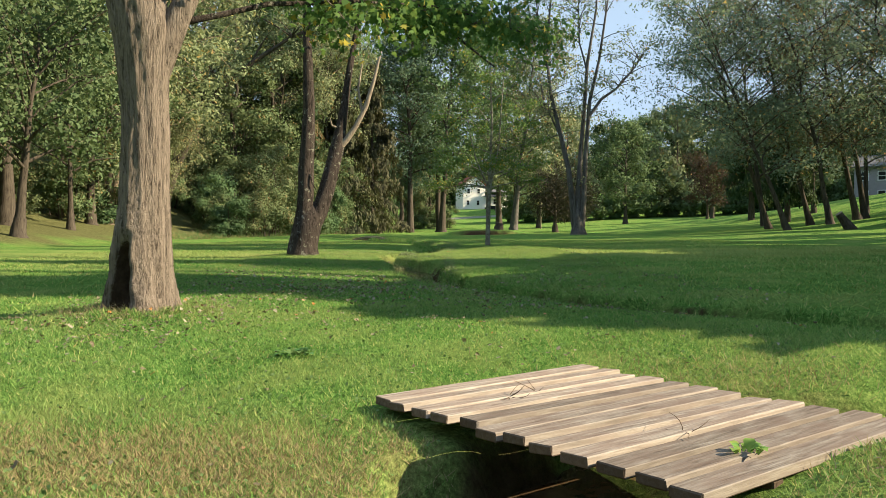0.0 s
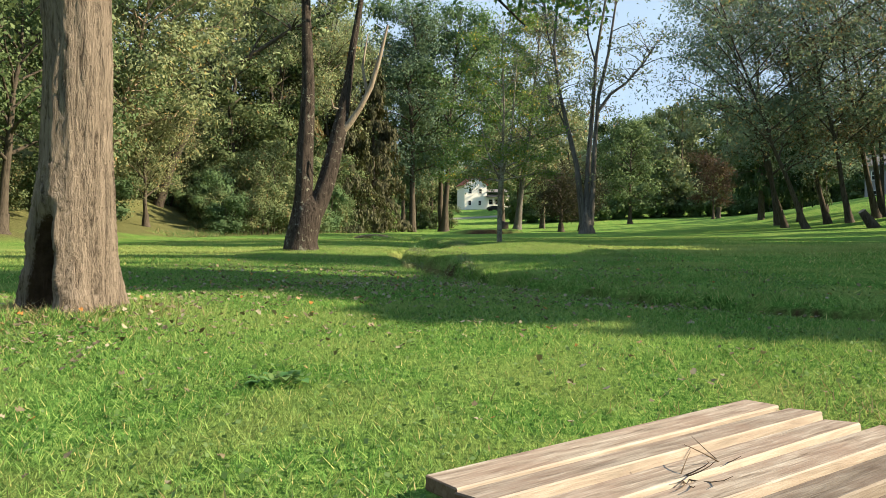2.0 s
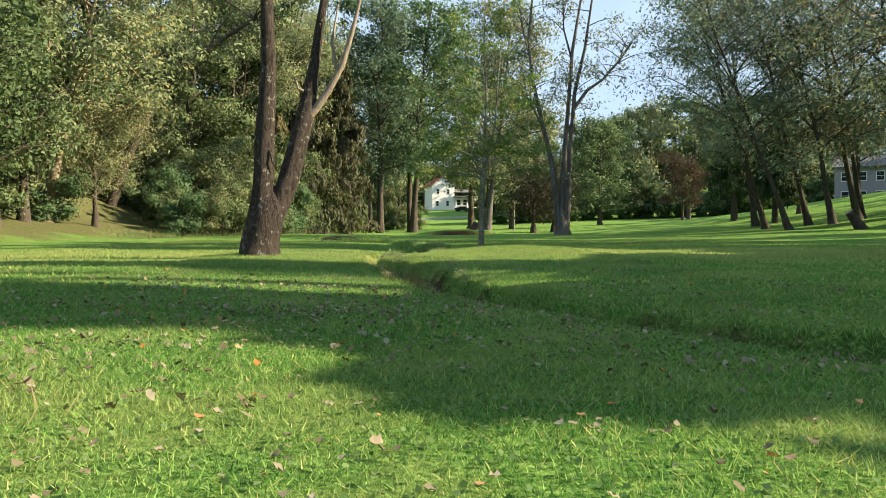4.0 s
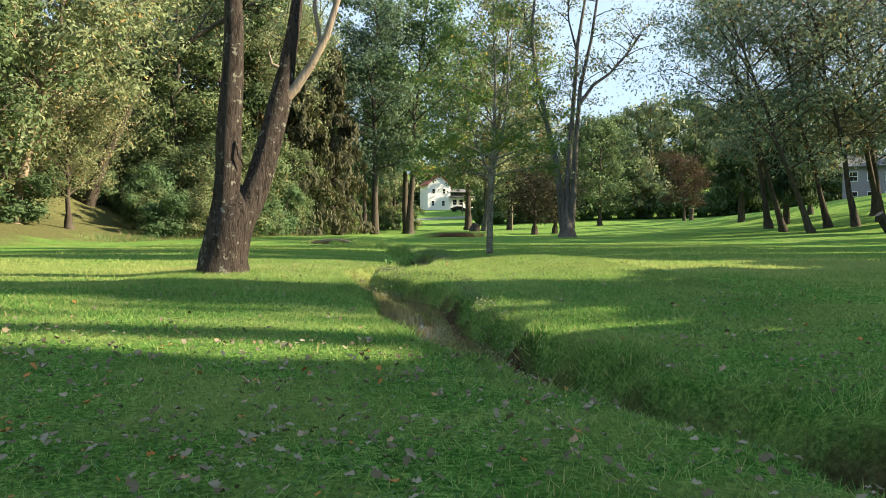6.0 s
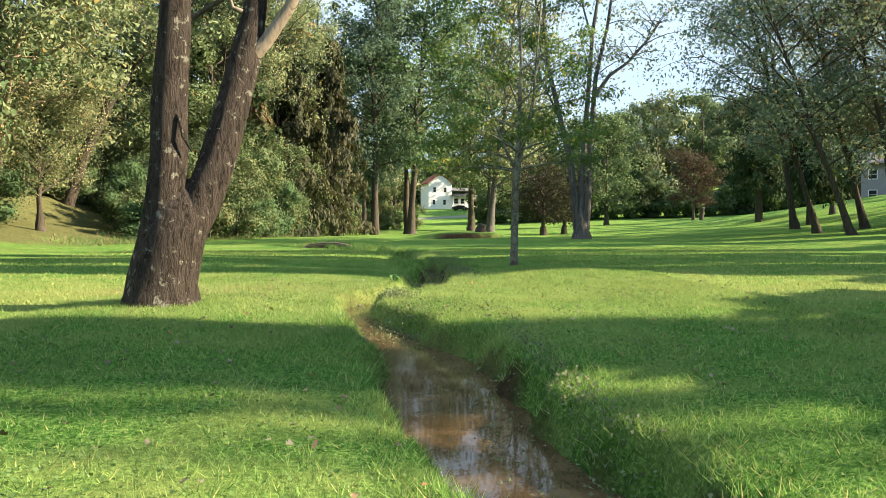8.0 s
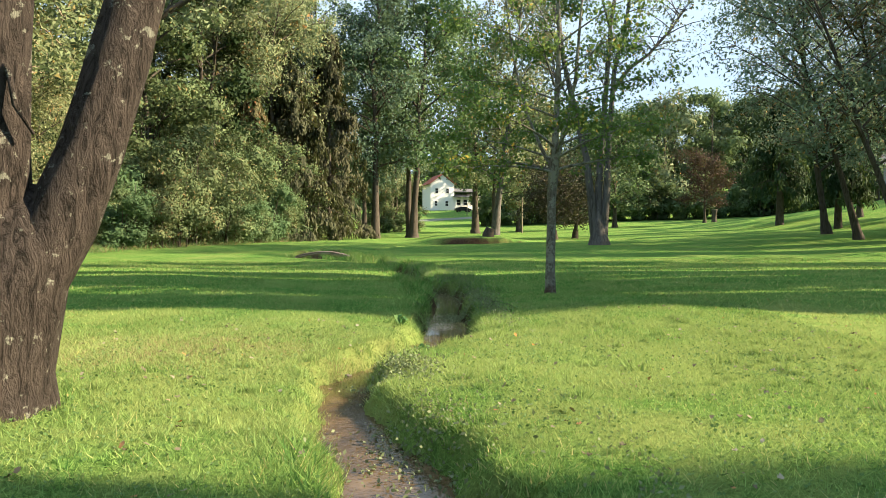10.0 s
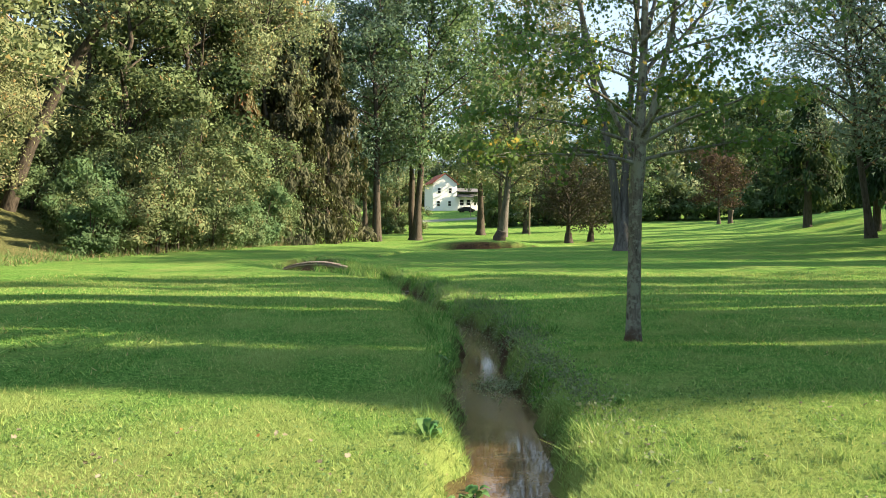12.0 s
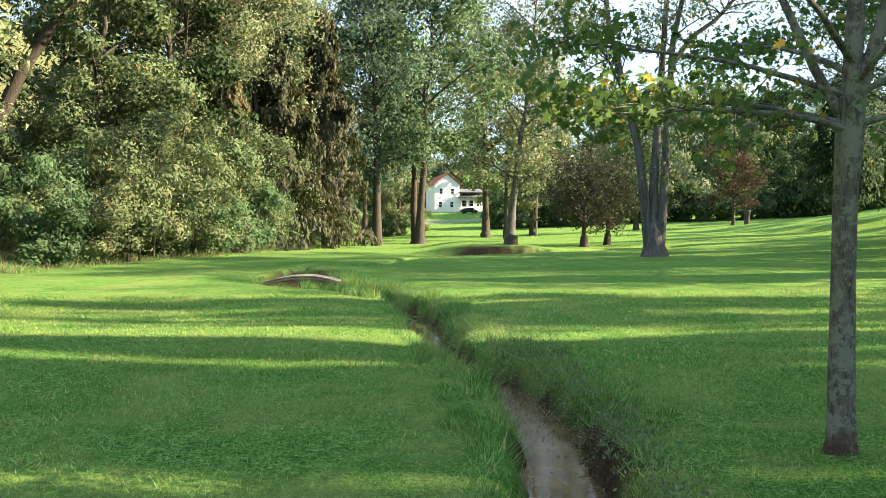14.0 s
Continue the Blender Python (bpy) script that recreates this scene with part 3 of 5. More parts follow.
wob = 0.12 * np.sin(3.1 * X + 2.0 * Y) + 0.1 * np.sin(5.3 * Y - 1.7 * X)
soil = (1 - sstep(half_width(at_y) * 0.9, half_width(at_y) + np.interp(at_y, [54, 57, 62, 80, 86], [0.16, 0.3, 0.05, 0.05, 0.45]), dist + wob * 0.5)) * 0.95
dry = 1.0 * np.exp(-((X + 1.3) ** 2 / 3.0 + (Y - 3.7) ** 2 / 1.0)) + 0.8 * np.exp(-((X + 3.5) ** 2 + (Y - 8.2) ** 2) / 0.9) + 0.75 * np.exp(-((X + 4.2) ** 2 / 4 + (Y - 28.3) ** 2 / 2.2)) + 0.5 * np.exp(-((X - 2.3) ** 2 + (Y - 5.5) ** 2) / 1.6)
dry = np.clip(dry + 0.35 * np.exp(-((X + 4.0) ** 2 / 4 + (Y - 28.0) ** 2 / 1.0)), 0, 1)
soil = soil * np.interp(at_y, [21, 23.5, 31, 33], [1, 0.55, 0.55, 1])
soil = soil + np.exp(-(((X - 4.6) / 2.9) ** 4 + ((Y - 87.9) / 0.85) ** 4)) + 0.8 * np.exp(-(((X + 5.8) / 1.5) ** 4 + ((Y - 61.1) / 0.7) ** 4))
soil = np.clip(soil + 0.95 * np.exp(-(((X - 0.22) / 0.22) ** 4 + ((Y - 37.3) / 1.3) ** 4)), 0, 1)
litter = sstep(-0.5, 2.5, -X - wood_edge(Y) + 0.8 * np.sin(0.8 * Y) + 0.6 * np.sin(1.9 * Y + X))
drive = np.exp(-((Y - (206 + 0.45 * (X - 10) + 0.01 * (X - 10) ** 2)) / 2.6) ** 4) * (X > -8) * (X < 45) * 0.9
for key, val in (("soil", soil), ("dry", dry), ("litter", litter), ("drive", drive)):
    a = gmesh.attributes.new(key, "FLOAT", "POINT")
    a.data.foreach_set("value", np.clip(val, 0, 1).astype(np.float32).ravel())
tagged(new("ground", gmesh), "mown green lawn rolling along a small creek", "lawn", kind="structure")


def make_water():
    p = LINE[LINE[:, 1] > -20]
    tan = np.gradient(p, axis=0)
    tan /= np.linalg.norm(tan, axis=1)[:, None]
    side = np.stack([-tan[:, 1], tan[:, 0]], 1)
    w = half_width(p[:, 1]) + 0.28
    cols = np.linspace(-1, 1, 7)
    q = p[:, None] + side[:, None] * (w[:, None] * cols)[..., None]
    z = lawn_height(p[:, 0], p[:, 1]) - bank_depth(p[:, 1])
    z = np.convolve(np.pad(z, 6, mode="edge"), np.ones(13) / 13, "valid")
    v = np.concatenate([q, np.broadcast_to(z[:, None, None], (*q.shape[:2], 1))], -1)
    n, k = q.shape[:2]
    i = np.arange(n * k).reshape(n, k)
    f = np.stack([i[:-1, :-1], i[:-1, 1:], i[1:, 1:], i[1:, :-1]], -1).reshape(-1, 4)
    me = mesh_from("water", v.reshape(-1, 3), f, WATER, True)
    rif = np.exp(-((p[:, 1] - 25) / 1.6) ** 2) + 1.0 * np.exp(-((p[:, 1] - 15.4) / 1.0) ** 2) + 0.6 * np.exp(-((p[:, 1] - 28) / 1.0) ** 2) + 0.9 * np.exp(-((p[:, 1] - 41) / 2.2) ** 2) + 0.9 * np.exp(-((p[:, 1] - 34.2) / 1.3) ** 2)
    a = me.attributes.new("riffle", "FLOAT", "POINT")
    a.data.foreach_set("value", np.repeat(np.clip(rif, 0, 1), k).astype(np.float32))
    return new("water", me)


tagged(make_water(), "shallow muddy brown creek water reflecting the trees", "creek", kind="structure")


def seat(root, sink=0.05):
    """Puts a thing's origin on the ground."""
    x, y, _ = root.location
    root.location.z = gz(x, y) - sink
    return root

# ---- the large lone trees ----


def hollow_tree():
    """The big old trunk with a rotten hollow at its foot."""
    rng = np.random.default_rng(11)
    root = empty("hollow_tree", -3.35, 8.5)
    sides, rows = 96, 120
    z = np.concatenate([np.linspace(-0.15, 1.2, 70), np.linspace(1.23, 4.0, rows - 70)])
    a = np.linspace(0, 2 * np.pi, sides, endpoint=False)
    zz, aa = np.meshgrid(z, a, indexing="ij")
    r = np.interp(zz, [-0.15, 0.1, 0.4, 0.8, 1.3, 2.2, 2.7, 3.1, 3.5, 4.0], [0.50, 0.40, 0.33, 0.295, 0.255, 0.24, 0.265, 0.31, 0.31, 0.27])
    r = r * (1 + 0.07 * np.sin(5 * aa + 0.6) * np.exp(-np.maximum(zz, 0) / 0.5) + 0.035 * np.sin(3 * aa + 1.2 * zz) + 0.02 * np.sin(11 * aa + 2.5 * zz))
    r = r + rng.normal(0, 0.004, r.shape)
    facing = np.angle(np.exp(1j * (aa - radians(-112))))
    edge = 1 + 0.12 * np.sin(6 * zz + 1) + 0.06 * np.sin(17 * zz)
    hole = np.exp(-(facing / (0.36 * edge * (1.15 - 0.25 * zz))) ** 4) * np.exp(-((zz - 0.34 - 0.12 * facing) / 0.42) ** 4)
    lip = np.exp(-(facing / 0.55) ** 4) * np.exp(-((zz - 0.38) / 0.52) ** 4) - hole
    r = r * (1 - 0.6 * hole) + 0.05 * np.clip(lip, 0, 1)
    cx = np.interp(zz, [0, 1, 2, 3.1, 4.0], [0.0, 0.05, 0.09, 0.06, -0.1])
    v = np.stack([cx + r * np.cos(aa), r * np.sin(aa), zz], -1).reshape(-1, 3)
    i = np.arange(rows * sides).reshape(rows, sides)
    f = np.stack([i[:-1], np.roll(i[:-1], -1, 1), np.roll(i[1:], -1, 1), i[1:]], -1).reshape(-1, 4)
    me = mesh_from("trunk", v, f, BARK_A, True)
    rot = me.attributes.new("rot", "FLOAT", "POINT")
    rot.data.foreach_set("value", hole.reshape(-1).astype(np.float32))
    child("trunk", me, root, "furrowed grey-brown trunk with a dark hollow at its foot")
    for pts, r0, r1 in (
        ([(-0.02, 0.02, 3.3), (-0.10, 0.05, 3.9), (-0.25, 0.2, 4.6), (-0.5, 0.3, 6.5), (-0.6, 0.5, 9.0)], 0.26, 0.07),
        ([(0.18, 0.0, 2.6), (0.42, 0.05, 3.2), (0.75, 0.3, 4.2), (1.3, 0.7, 6.0), (1.9, 1.2, 8.4)], 0.16, 0.05),
        ([(0.46, 0.1, 3.2), (0.8, 0.2, 3.3), (1.3, 0.6, 3.55), (2.3, 1.5, 3.85), (3.4, 2.6, 4.1), (4.6, 3.6, 4.0)], 0.042, 0.01),
        ([(0.6, 0.3, 3.9), (1.3, 1.8, 4.4), (2.2, 3.6, 4.7), (3.4, 5.6, 4.6), (4.4, 7.4, 4.3)], 0.07, 0.014),
        ([(-0.2, 0.2, 4.4), (-1.4, -0.4, 5.0), (-2.8, -0.8, 5.2)], 0.09, 0.02),
    ):
        w = Wood(rng)
        w.limb(pts, np.linspace(r0, r1, len(pts)), 10, 0.05)
        # thin limbs get the darker bark to stand in for crown shade
        child("limb", w.mesh("limb", BARK_A if r0 > 0.1 else BARK_B), root)
    ends = [np.array(p) for p in ((1.2, 0.6, 3.95), (1.7, 1.0, 3.9), (2.2, 1.5, 4.0), (2.7, 2.1, 3.95), (3.2, 2.6, 4.05), (3.8, 3.1, 4.0), (4.4, 3.6, 4.1),
                                  (1.6, 2.4, 4.5), (2.3, 3.8, 4.7), (3.0, 5.0, 4.9), (3.7, 6.2, 5.0), (4.4, 7.4, 5.1), (1.0, 1.6, 4.4), (5.0, 7.0, 4.6), (2.6, 2.8, 4.2))]
    tw = Wood(rng)
    more = []
    for e in ends:
        for _ in range(5):
            w2 = rng.normal(0, 1, 3) * np.array([1, 1, 0.35]) + np.array([0.4, 0.4, -0.05])
            w2 /= np.linalg.norm(w2)
            tip = e + w2 * rng.uniform(0.4, 0.9)
            tw.limb(curve_pts(e, tip, (0, 0, 0.05), 4), np.linspace(0.012, 0.004, 4), 4)
            more += [tip, (e + tip) / 2]
    for _ in range(120):      # the crown higher up
        q = rng.normal(0, 1, 3)
        q = q / np.linalg.norm(q) * rng.uniform(0.4, 1.0) ** 0.5
        more.append(np.array([0.6, 0.9, 7.9]) + q * np.array([4.8, 4.8, 3.0]))
    tagged(child("twig_mass", tw.mesh("twig_mass", BARK_A), root), kind="stuff")
    v, f = foliage(rng, np.array(more), 0.36, 11500, 0.095, 0.6, 0.8, 0.75, 900, True)
    child("crown", mesh_from("crown", v, f, LEAF_MAPLE), root)
    return seat(tagged(root, "massive old tree with furrowed bark and a hollow foot", "tree"))


def twin_tree():
    rng = np.random.default_rng(5)
    root = empty("twin_stem_tree", -4.5, 24.6)
    w = Wood(rng)
    w.limb([(0.02, 0, -0.2), (0.02, 0, 0.02), (0.05, 0, 0.35), (0.15, 0, 0.8), (0.26, 0.05, 1.2), (0.32, 0.1, 1.5), (0.34, 0.1, 1.75)], [0.66, 0.53, 0.46, 0.44, 0.40, 0.28, 0.06], 24, 0.035)
    w.limb([(-0.02, 0, 0.3), (0.02, 0, 0.9), (0.10, 0, 1.4), (0.13, 0, 2.1), (0.15, 0, 2.8), (0.20, 0.03, 3.8), (0.24, 0.05, 4.8), (0.20, 0.05, 6.0), (0.16, 0.1, 7.4), (0.3, 0.2, 10.0), (0.2, 0.3, 13.0)],
           [0.32, 0.29, 0.265, 0.25, 0.24, 0.21, 0.18, 0.15, 0.12, 0.09, 0.03], 20, 0.05)
    w.limb([(0.12, 0, 0.5), (0.34, 0, 1.0), (0.56, 0.12, 1.45), (0.74, 0.25, 2.05), (0.91, 0.38, 2.8), (1.07, 0.5, 3.55), (1.18, 0.55, 4.1), (1.30, 0.6, 4.9), (1.4, 0.7, 5.8), (1.7, 0.8, 7.6), (1.9, 0.9, 10.5)],
           [0.30, 0.28, 0.26, 0.245, 0.235, 0.22, 0.17, 0.13, 0.11, 0.08, 0.03], 20, 0.05)
    child("trunk", w.mesh("trunk", BARK_B), root, "dark ridged double trunk spotted with pale lichen")
    for pts, rad in (
        ([(1.12, 0.5, 3.5), (1.37, 0.48, 3.75), (1.68, 0.45, 4.2), (2.0, 0.42, 4.8), (2.25, 0.4, 5.6), (2.5, 0.4, 6.6)], [0.13, 0.10, 0.085, 0.075, 0.06, 0.03]),
        ([(1.04, 0.41, 4.15), (0.92, 0.35, 4.2), (0.86, 0.33, 4.45)], [0.045, 0.03, 0.012]),
        ([(1.9, 0.44, 4.6), (1.75, 0.5, 5.4), (1.9, 0.6, 6.4)], [0.05, 0.04, 0.015]),
        ([(0.16, -0.1, 2.75), (0.33, -0.2, 2.55), (0.38, -0.22, 2.3), (0.48, -0.15, 2.1)], [0.03, 0.024, 0.02, 0.012]),
    ):
        dl = Wood(rng)
        dl.limb(pts, rad, 9, 0.05)
        child("dead_limb", dl.mesh("dead_limb", DEADWOOD if rad[0] > 0.04 else BARK_B), root, "bare dead limb")
    ends = []
    for _ in range(60):
        q = rng.normal(0, 1, 3)
        q = q / np.linalg.norm(q) * rng.uniform(0.3, 1.0) ** 0.5
        ends.append(np.array([0.6, 0.3, 11.2]) + q * np.array([3.6, 3.6, 3.4]))
    v, f = foliage(rng, np.array(ends), 0.75, 9000, 0.17, 0.6, 0.4, 0.65)
    child("crown", mesh_from("crown", v, f, LEAF_WOOD), root)
    return seat(tagged(root, "dark two-stemmed tree with lichen and bare dead limbs", "tree"))


def young_maple():
    rng = np.random.default_rng(8)
    root = empty("young_maple", 2.12, 36.5)
    w = Wood(rng)
    w.limb([(0, 0, -0.15), (0, 0, 0.0), (0.0, 0, 0.18), (0.0, 0, 0.6), (0.01, 0, 1.4), (0.02, 0, 2.3), (0.06, 0, 2.9), (0.08, 0.0, 3.2)], [0.2, 0.165, 0.128, 0.112, 0.105, 0.102, 0.12, 0.11], 16, 0.03)
    stems = [
        [(0.07, 0, 3.0), (0.10, 0.02, 3.6), (0.14, 0.0, 4.6), (0.2, 0.1, 6.2), (0.1, 0.1, 8.4), (0.15, 0.1, 10.2)],
        [(0.06, 0, 2.9), (-0.20, 0.1, 3.45), (-0.55, 0.2, 4.3), (-0.85, 0.3, 5.6), (-1.1, 0.4, 7.6)],
        [(0.10, 0, 3.1), (0.30, -0.1, 3.9), (0.5, -0.3, 5.0), (0.6, -0.5, 6.8), (0.75, -0.5, 8.6)],
    ]
    for s, r in zip(stems, (0.095, 0.05, 0.065)):
        w.limb(s, np.linspace(r, 0.015, len(s)), 9, 0.05)
    child("trunk", w.mesh("trunk", BARK_C), root, "slim grey trunk patched with pale lichen")
    tw, ends = Wood(rng), []
    boughs = [  # azimuth, height at the stem, reach, rise
        (185, 2.95, 3.0, 0.12), (200, 2.9, 2.6, 0.0), (165, 3.2, 2.5, 0.6), (5, 2.95, 2.9, 0.35), (20, 3.5, 2.8, 0.7), (-35, 3.2, 2.2, 0.7), (-80, 3.3, 2.0, 0.9), (-140, 3.5, 2.4, 0.6), (95, 3.4, 2.3, 0.8), (60, 3.9, 2.4, 0.8),
        (200, 4.2, 2.7, 0.35), (150, 4.6, 2.5, 0.7), (-10, 4.5, 2.6, 0.6), (-60, 4.8, 2.2, 0.9), (-115, 4.9, 2.1, 0.9), (40, 5.2, 2.3, 1.0), (110, 5.4, 2.1, 1.0), (180, 5.6, 2.4, 0.9),
        (-25, 5.8, 2.1, 1.1), (230, 6.0, 2.0, 1.1), (75, 6.4, 1.9, 1.2), (0, 6.9, 1.8, 1.2), (160, 7.1, 1.8, 1.1), (-80, 7.4, 1.6, 1.2), (210, 8.0, 1.5, 1.1), (60, 8.3, 1.4, 1.1), (-20, 8.9, 1.1, 1.0), (130, 9.2, 1.0, 1.0)]
    for az, h, reach, rise in boughs:
        a = radians(az)
        base = np.array([0.08, 0, h])
        tip = base + np.array([math.cos(a) * reach, math.sin(a) * reach, rise])
        pts = curve_pts(base, tip, (0, 0, 0.12), 7) + rng.normal(0, 0.03, (7, 3)) * np.linspace(0, 1, 7)[:, None]
        rb = 0.034 if h < 4 else 0.026
        tw.limb(pts, np.linspace(rb, 0.006, 7), 6, 0.04)
        for _ in range(9):
            s = rng.uniform(0.35, 1.0)
            b2 = pts[min(6, int(s * 6 + 0.5))]
            d = rng.normal(0, 1, 3) * np.array([1, 1, 0.45]) + np.array([math.cos(a), math.sin(a), 0.0]) * 0.8
            d /= np.linalg.norm(d)
            tip2 = b2 + d * rng.uniform(0.35, 0.85)
            tw.limb(curve_pts(b2, tip2, (0, 0, 0.04), 3), (0.008, 0.005, 0.003), 4)
            ends += [tip2, (b2 + tip2) / 2]
    tagged(child("twig_mass", tw.mesh("twig_mass", BARK_C), root), kind="stuff")
    v, f = foliage(rng, np.array(ends), 0.26, 15000, 0.082, 0.6, 0.7, 0.85, 2000, True)
    child("crown", mesh_from("crown", v, f, LEAF_MAPLE), root, "green maple leaves with a few turned yellow")
    return seat(tagged(root, "young maple with lichened trunk and leaves turning yellow", "tree"))


def bare_topped_tree():
    """The tall, thin-leaved tree whose stems part low down."""
    rng = np.random.default_rng(21)
    root = empty("tall_multi_stem_tree", 13.2, 75.9)
    w = Wood(rng)
    w.limb([(0.1, 0, -0.3), (0.1, 0, 0.1), (0.08, 0, 0.8), (0.06, 0, 1.8), (0.05, 0, 3.0)], [1.05, 0.8, 0.6, 0.42, 0.1], 14, 0.06)
    stems = [
        ([(-0.25, 0, 0.8), (-0.5, 0, 3.5), (-0.9, 0, 6.5), (-1.7, 0.2, 10), (-2.6, 0.4, 14), (-3.0, 0.6, 18), (-2.6, 0.6, 23), (-2.9, 0.6, 28)], 0.34),
        ([(0.15, 0.1, 0.8), (0.1, 0.2, 4), (0.35, 0.3, 8), (0.7, 0.4, 12), (1.0, 0.3, 17), (1.8, 0.2, 22), (2.1, 0.2, 28)], 0.33),
        ([(0.45, -0.1, 0.8), (0.6, -0.2, 4), (0.75, -0.3, 8), (1.1, -0.3, 13), (2.0, -0.4, 17), (2.7, -0.5, 22), (3.4, -0.5, 27)], 0.30),
        ([(1.0, -0.3, 11.5), (2.2, -0.5, 13.2), (3.6, -0.6, 14.2), (5.2, -0.7, 16.0), (6.3, -0.7, 17.6)], 0.17),
        ([(-1.6, 0.2, 9.5), (-2.6, 0.0, 11.6), (-3.6, -0.2, 13.0)], 0.10),
        ([(-2.8, 0.5, 16), (-3.6, 0.5, 19), (-4.0, 0.5, 23)], 0.10),
        ([(1.0, 0.3, 16), (0.2, 0.4, 19), (0.1, 0.4, 24)], 0.10),
    ]
    ends = []
    for pts, r in stems:
        pts = np.array(pts)
        w.limb(pts, np.linspace(r, 0.05, len(pts)), 8, 0.05)
        for _ in range(26):
            s = rng.uniform(0.45, 1.0) * (len(pts) - 1)
            i = min(int(s), len(pts) - 2)
            b = pts[i] + (pts[i + 1] - pts[i]) * (s - i)
            d = rng.normal(0, 1, 3) * np.array([1, 1, 0.5]) + np.array([0, 0, 0.5])
            tip = b + d / np.linalg.norm(d) * rng.uniform(1.0, 3.2)
            w.limb(curve_pts(b, tip, (0, 0, 0.2), 4), np.linspace(0.05, 0.015, 4), 4)
            ends.append(tip)
    child("trunk", w.mesh("trunk", BARK_D), root, "grey trunk parting into long bare stems")
    e = np.array(ends)
    e = np.concatenate([e, np.array([[0.3, 0, 5.2], [-1.2, 0, 5.6], [1.6, 0, 5.4], [2.4, 0.3, 5.0]])])
    v, f = foliage(rng, e, 0.7, 7000, 0.24, 0.6, 0.3, 0.55, 400)
    child("crown", mesh_from("crown", v, f, LEAF_PALE), root)
    return seat(tagged(root, "tall tree of several stems with thin bare top", "tree"))


hollow_tree()
twin_tree()
young_maple()
bare_topped_tree()
R = np.random.default_rng


def lone(name, seed, x, y, label, **k):
    rng = R(seed)
    return seat(tagged(tree(name, rng, x, y, **k), label, "tree"), 0.1)


lone("oval_tree", 31, 38.4, 162.6, "dense oval green tree standing alone on the lawn", leaf=LEAF_WOOD, blob=1.3, count=9000, size=0.5, height=23, r0=0.38, crown_from=0.15, spread=5.6, branches=24, twigs=5, up=0.35)
lone("slender_tree", 32, -4.8, 112.8, "tall slender dark-leaved tree beside the lawn", leaf=LEAF_BLUE, blob=1.4, count=15000, size=0.40, sprig=True, height=36, r0=0.42, crown_from=0.2, spread=5.4, branches=32, twigs=5, up=0.15)
lone("yard_tree", 33, -0.2, 116.9, "broad tree with forked brown trunk near the house", leaf=LEAF_WOOD, blob=1.7, count=10000, size=0.48, height=36, r0=0.45, crown_from=0.24, spread=7.0, branches=18, twigs=5, lean=(2, 0))
lone("yard_tree", 34, -0.5, 118.2, "leaning brown-trunked tree near the house", leaf=LEAF_WOOD, blob=1.7, count=8000, size=0.48, height=34, r0=0.40, crown_from=0.26, spread=6.5, branches=18, twigs=5, lean=(-2, 0))
lone("yard_tree", 35, 11.0, 152, "thick brown-trunked shade tree by the driveway", leaf=LEAF_WOOD, blob=1.8, count=11000, size=0.52, height=38, r0=0.52, crown_from=0.2, spread=9.0, branches=18, twigs=5, lean=(-1, 0))
lone("pale_trunk_tree", 36, 12.0, 131.5, "leaning tree with a sunlit pale trunk", bark=BARK_D, leaf=LEAF_PALE, blob=1.8, count=14000, size=0.48, height=38, r0=0.50, crown_from=0.18, spread=9.0, branches=26, twigs=5, lean=(4, 0))
lone("crab_apple", 37, 14.3, 98.5, "low dark crab apple with crooked stems", leaf=LEAF_DUSK, blob=0.75, count=8000, size=0.22, height=7.2, r0=0.27, crown_from=0.25, spread=3.6, branches=22, twigs=6, up=0.5)
lone("crab_apple", 38, 17.4, 102.5, "low dark crab apple with crooked stems", leaf=LEAF_DUSK, blob=0.75, count=6000, size=0.22, height=6.2, r0=0.24, crown_from=0.25, spread=3.0, branches=18, twigs=6, lean=(0.5, 0))
lone("copper_tree", 39, 55.6, 162.5, "small copper-leaved tree on the far lawn", leaf=LEAF_COPPER, blob=1.0, count=7000, size=0.34, height=12.5, r0=0.25, crown_from=0.28, spread=5.0, branches=18, twigs=5)
lone("pale_crowned_tree", 40, -14.6, 98, "tall tree with a yellowing sage crown in the wood", leaf=LEAF_YELLOW, blob=1.2, count=17000, size=0.27, sprig=True, height=28, r0=0.3, crown_from=0.5, spread=6.4, branches=20, twigs=6)
lone("pale_crowned_tree", 41, -19.5, 93, "tall tree with a pale sage crown in the wood", leaf=LEAF_PALE, blob=1.2, count=15000, size=0.27, sprig=True, height=27, r0=0.3, crown_from=0.5, spread=6.0, branches=18, twigs=6)
# the grove on the slope
grove = [(27.8, 62.3, -7.5, 19, 0.30, LEAF_GROVE), (28.9, 68.4, -7.0, 22, 0.30, LEAF_GROVE), (34.0, 81.6, -3.5, 23, 0.42, LEAF_GROVE), (33.0, 69.3, -6.0, 22, 0.34, LEAF_AUTUMN),
         (32.4, 64.5, -5.5, 24, 0.32, LEAF_GROVE), (36.5, 68.0, -5.0, 23, 0.36, LEAF_AUTUMN), (38.0, 62.0, -5.0, 22, 0.34, LEAF_GROVE), (41.0, 75.0, -4.5, 24, 0.38, LEAF_GROVE),
         (44.0, 66.0, -3.0, 23, 0.36, LEAF_AUTUMN), (46.0, 84.0, -1.0, 24, 0.38, LEAF_GROVE), (37.0, 53.0, -4.0, 22, 0.34, LEAF_GROVE), (48.0, 100.0, -1.0, 22, 0.36, LEAF_GROVE)]
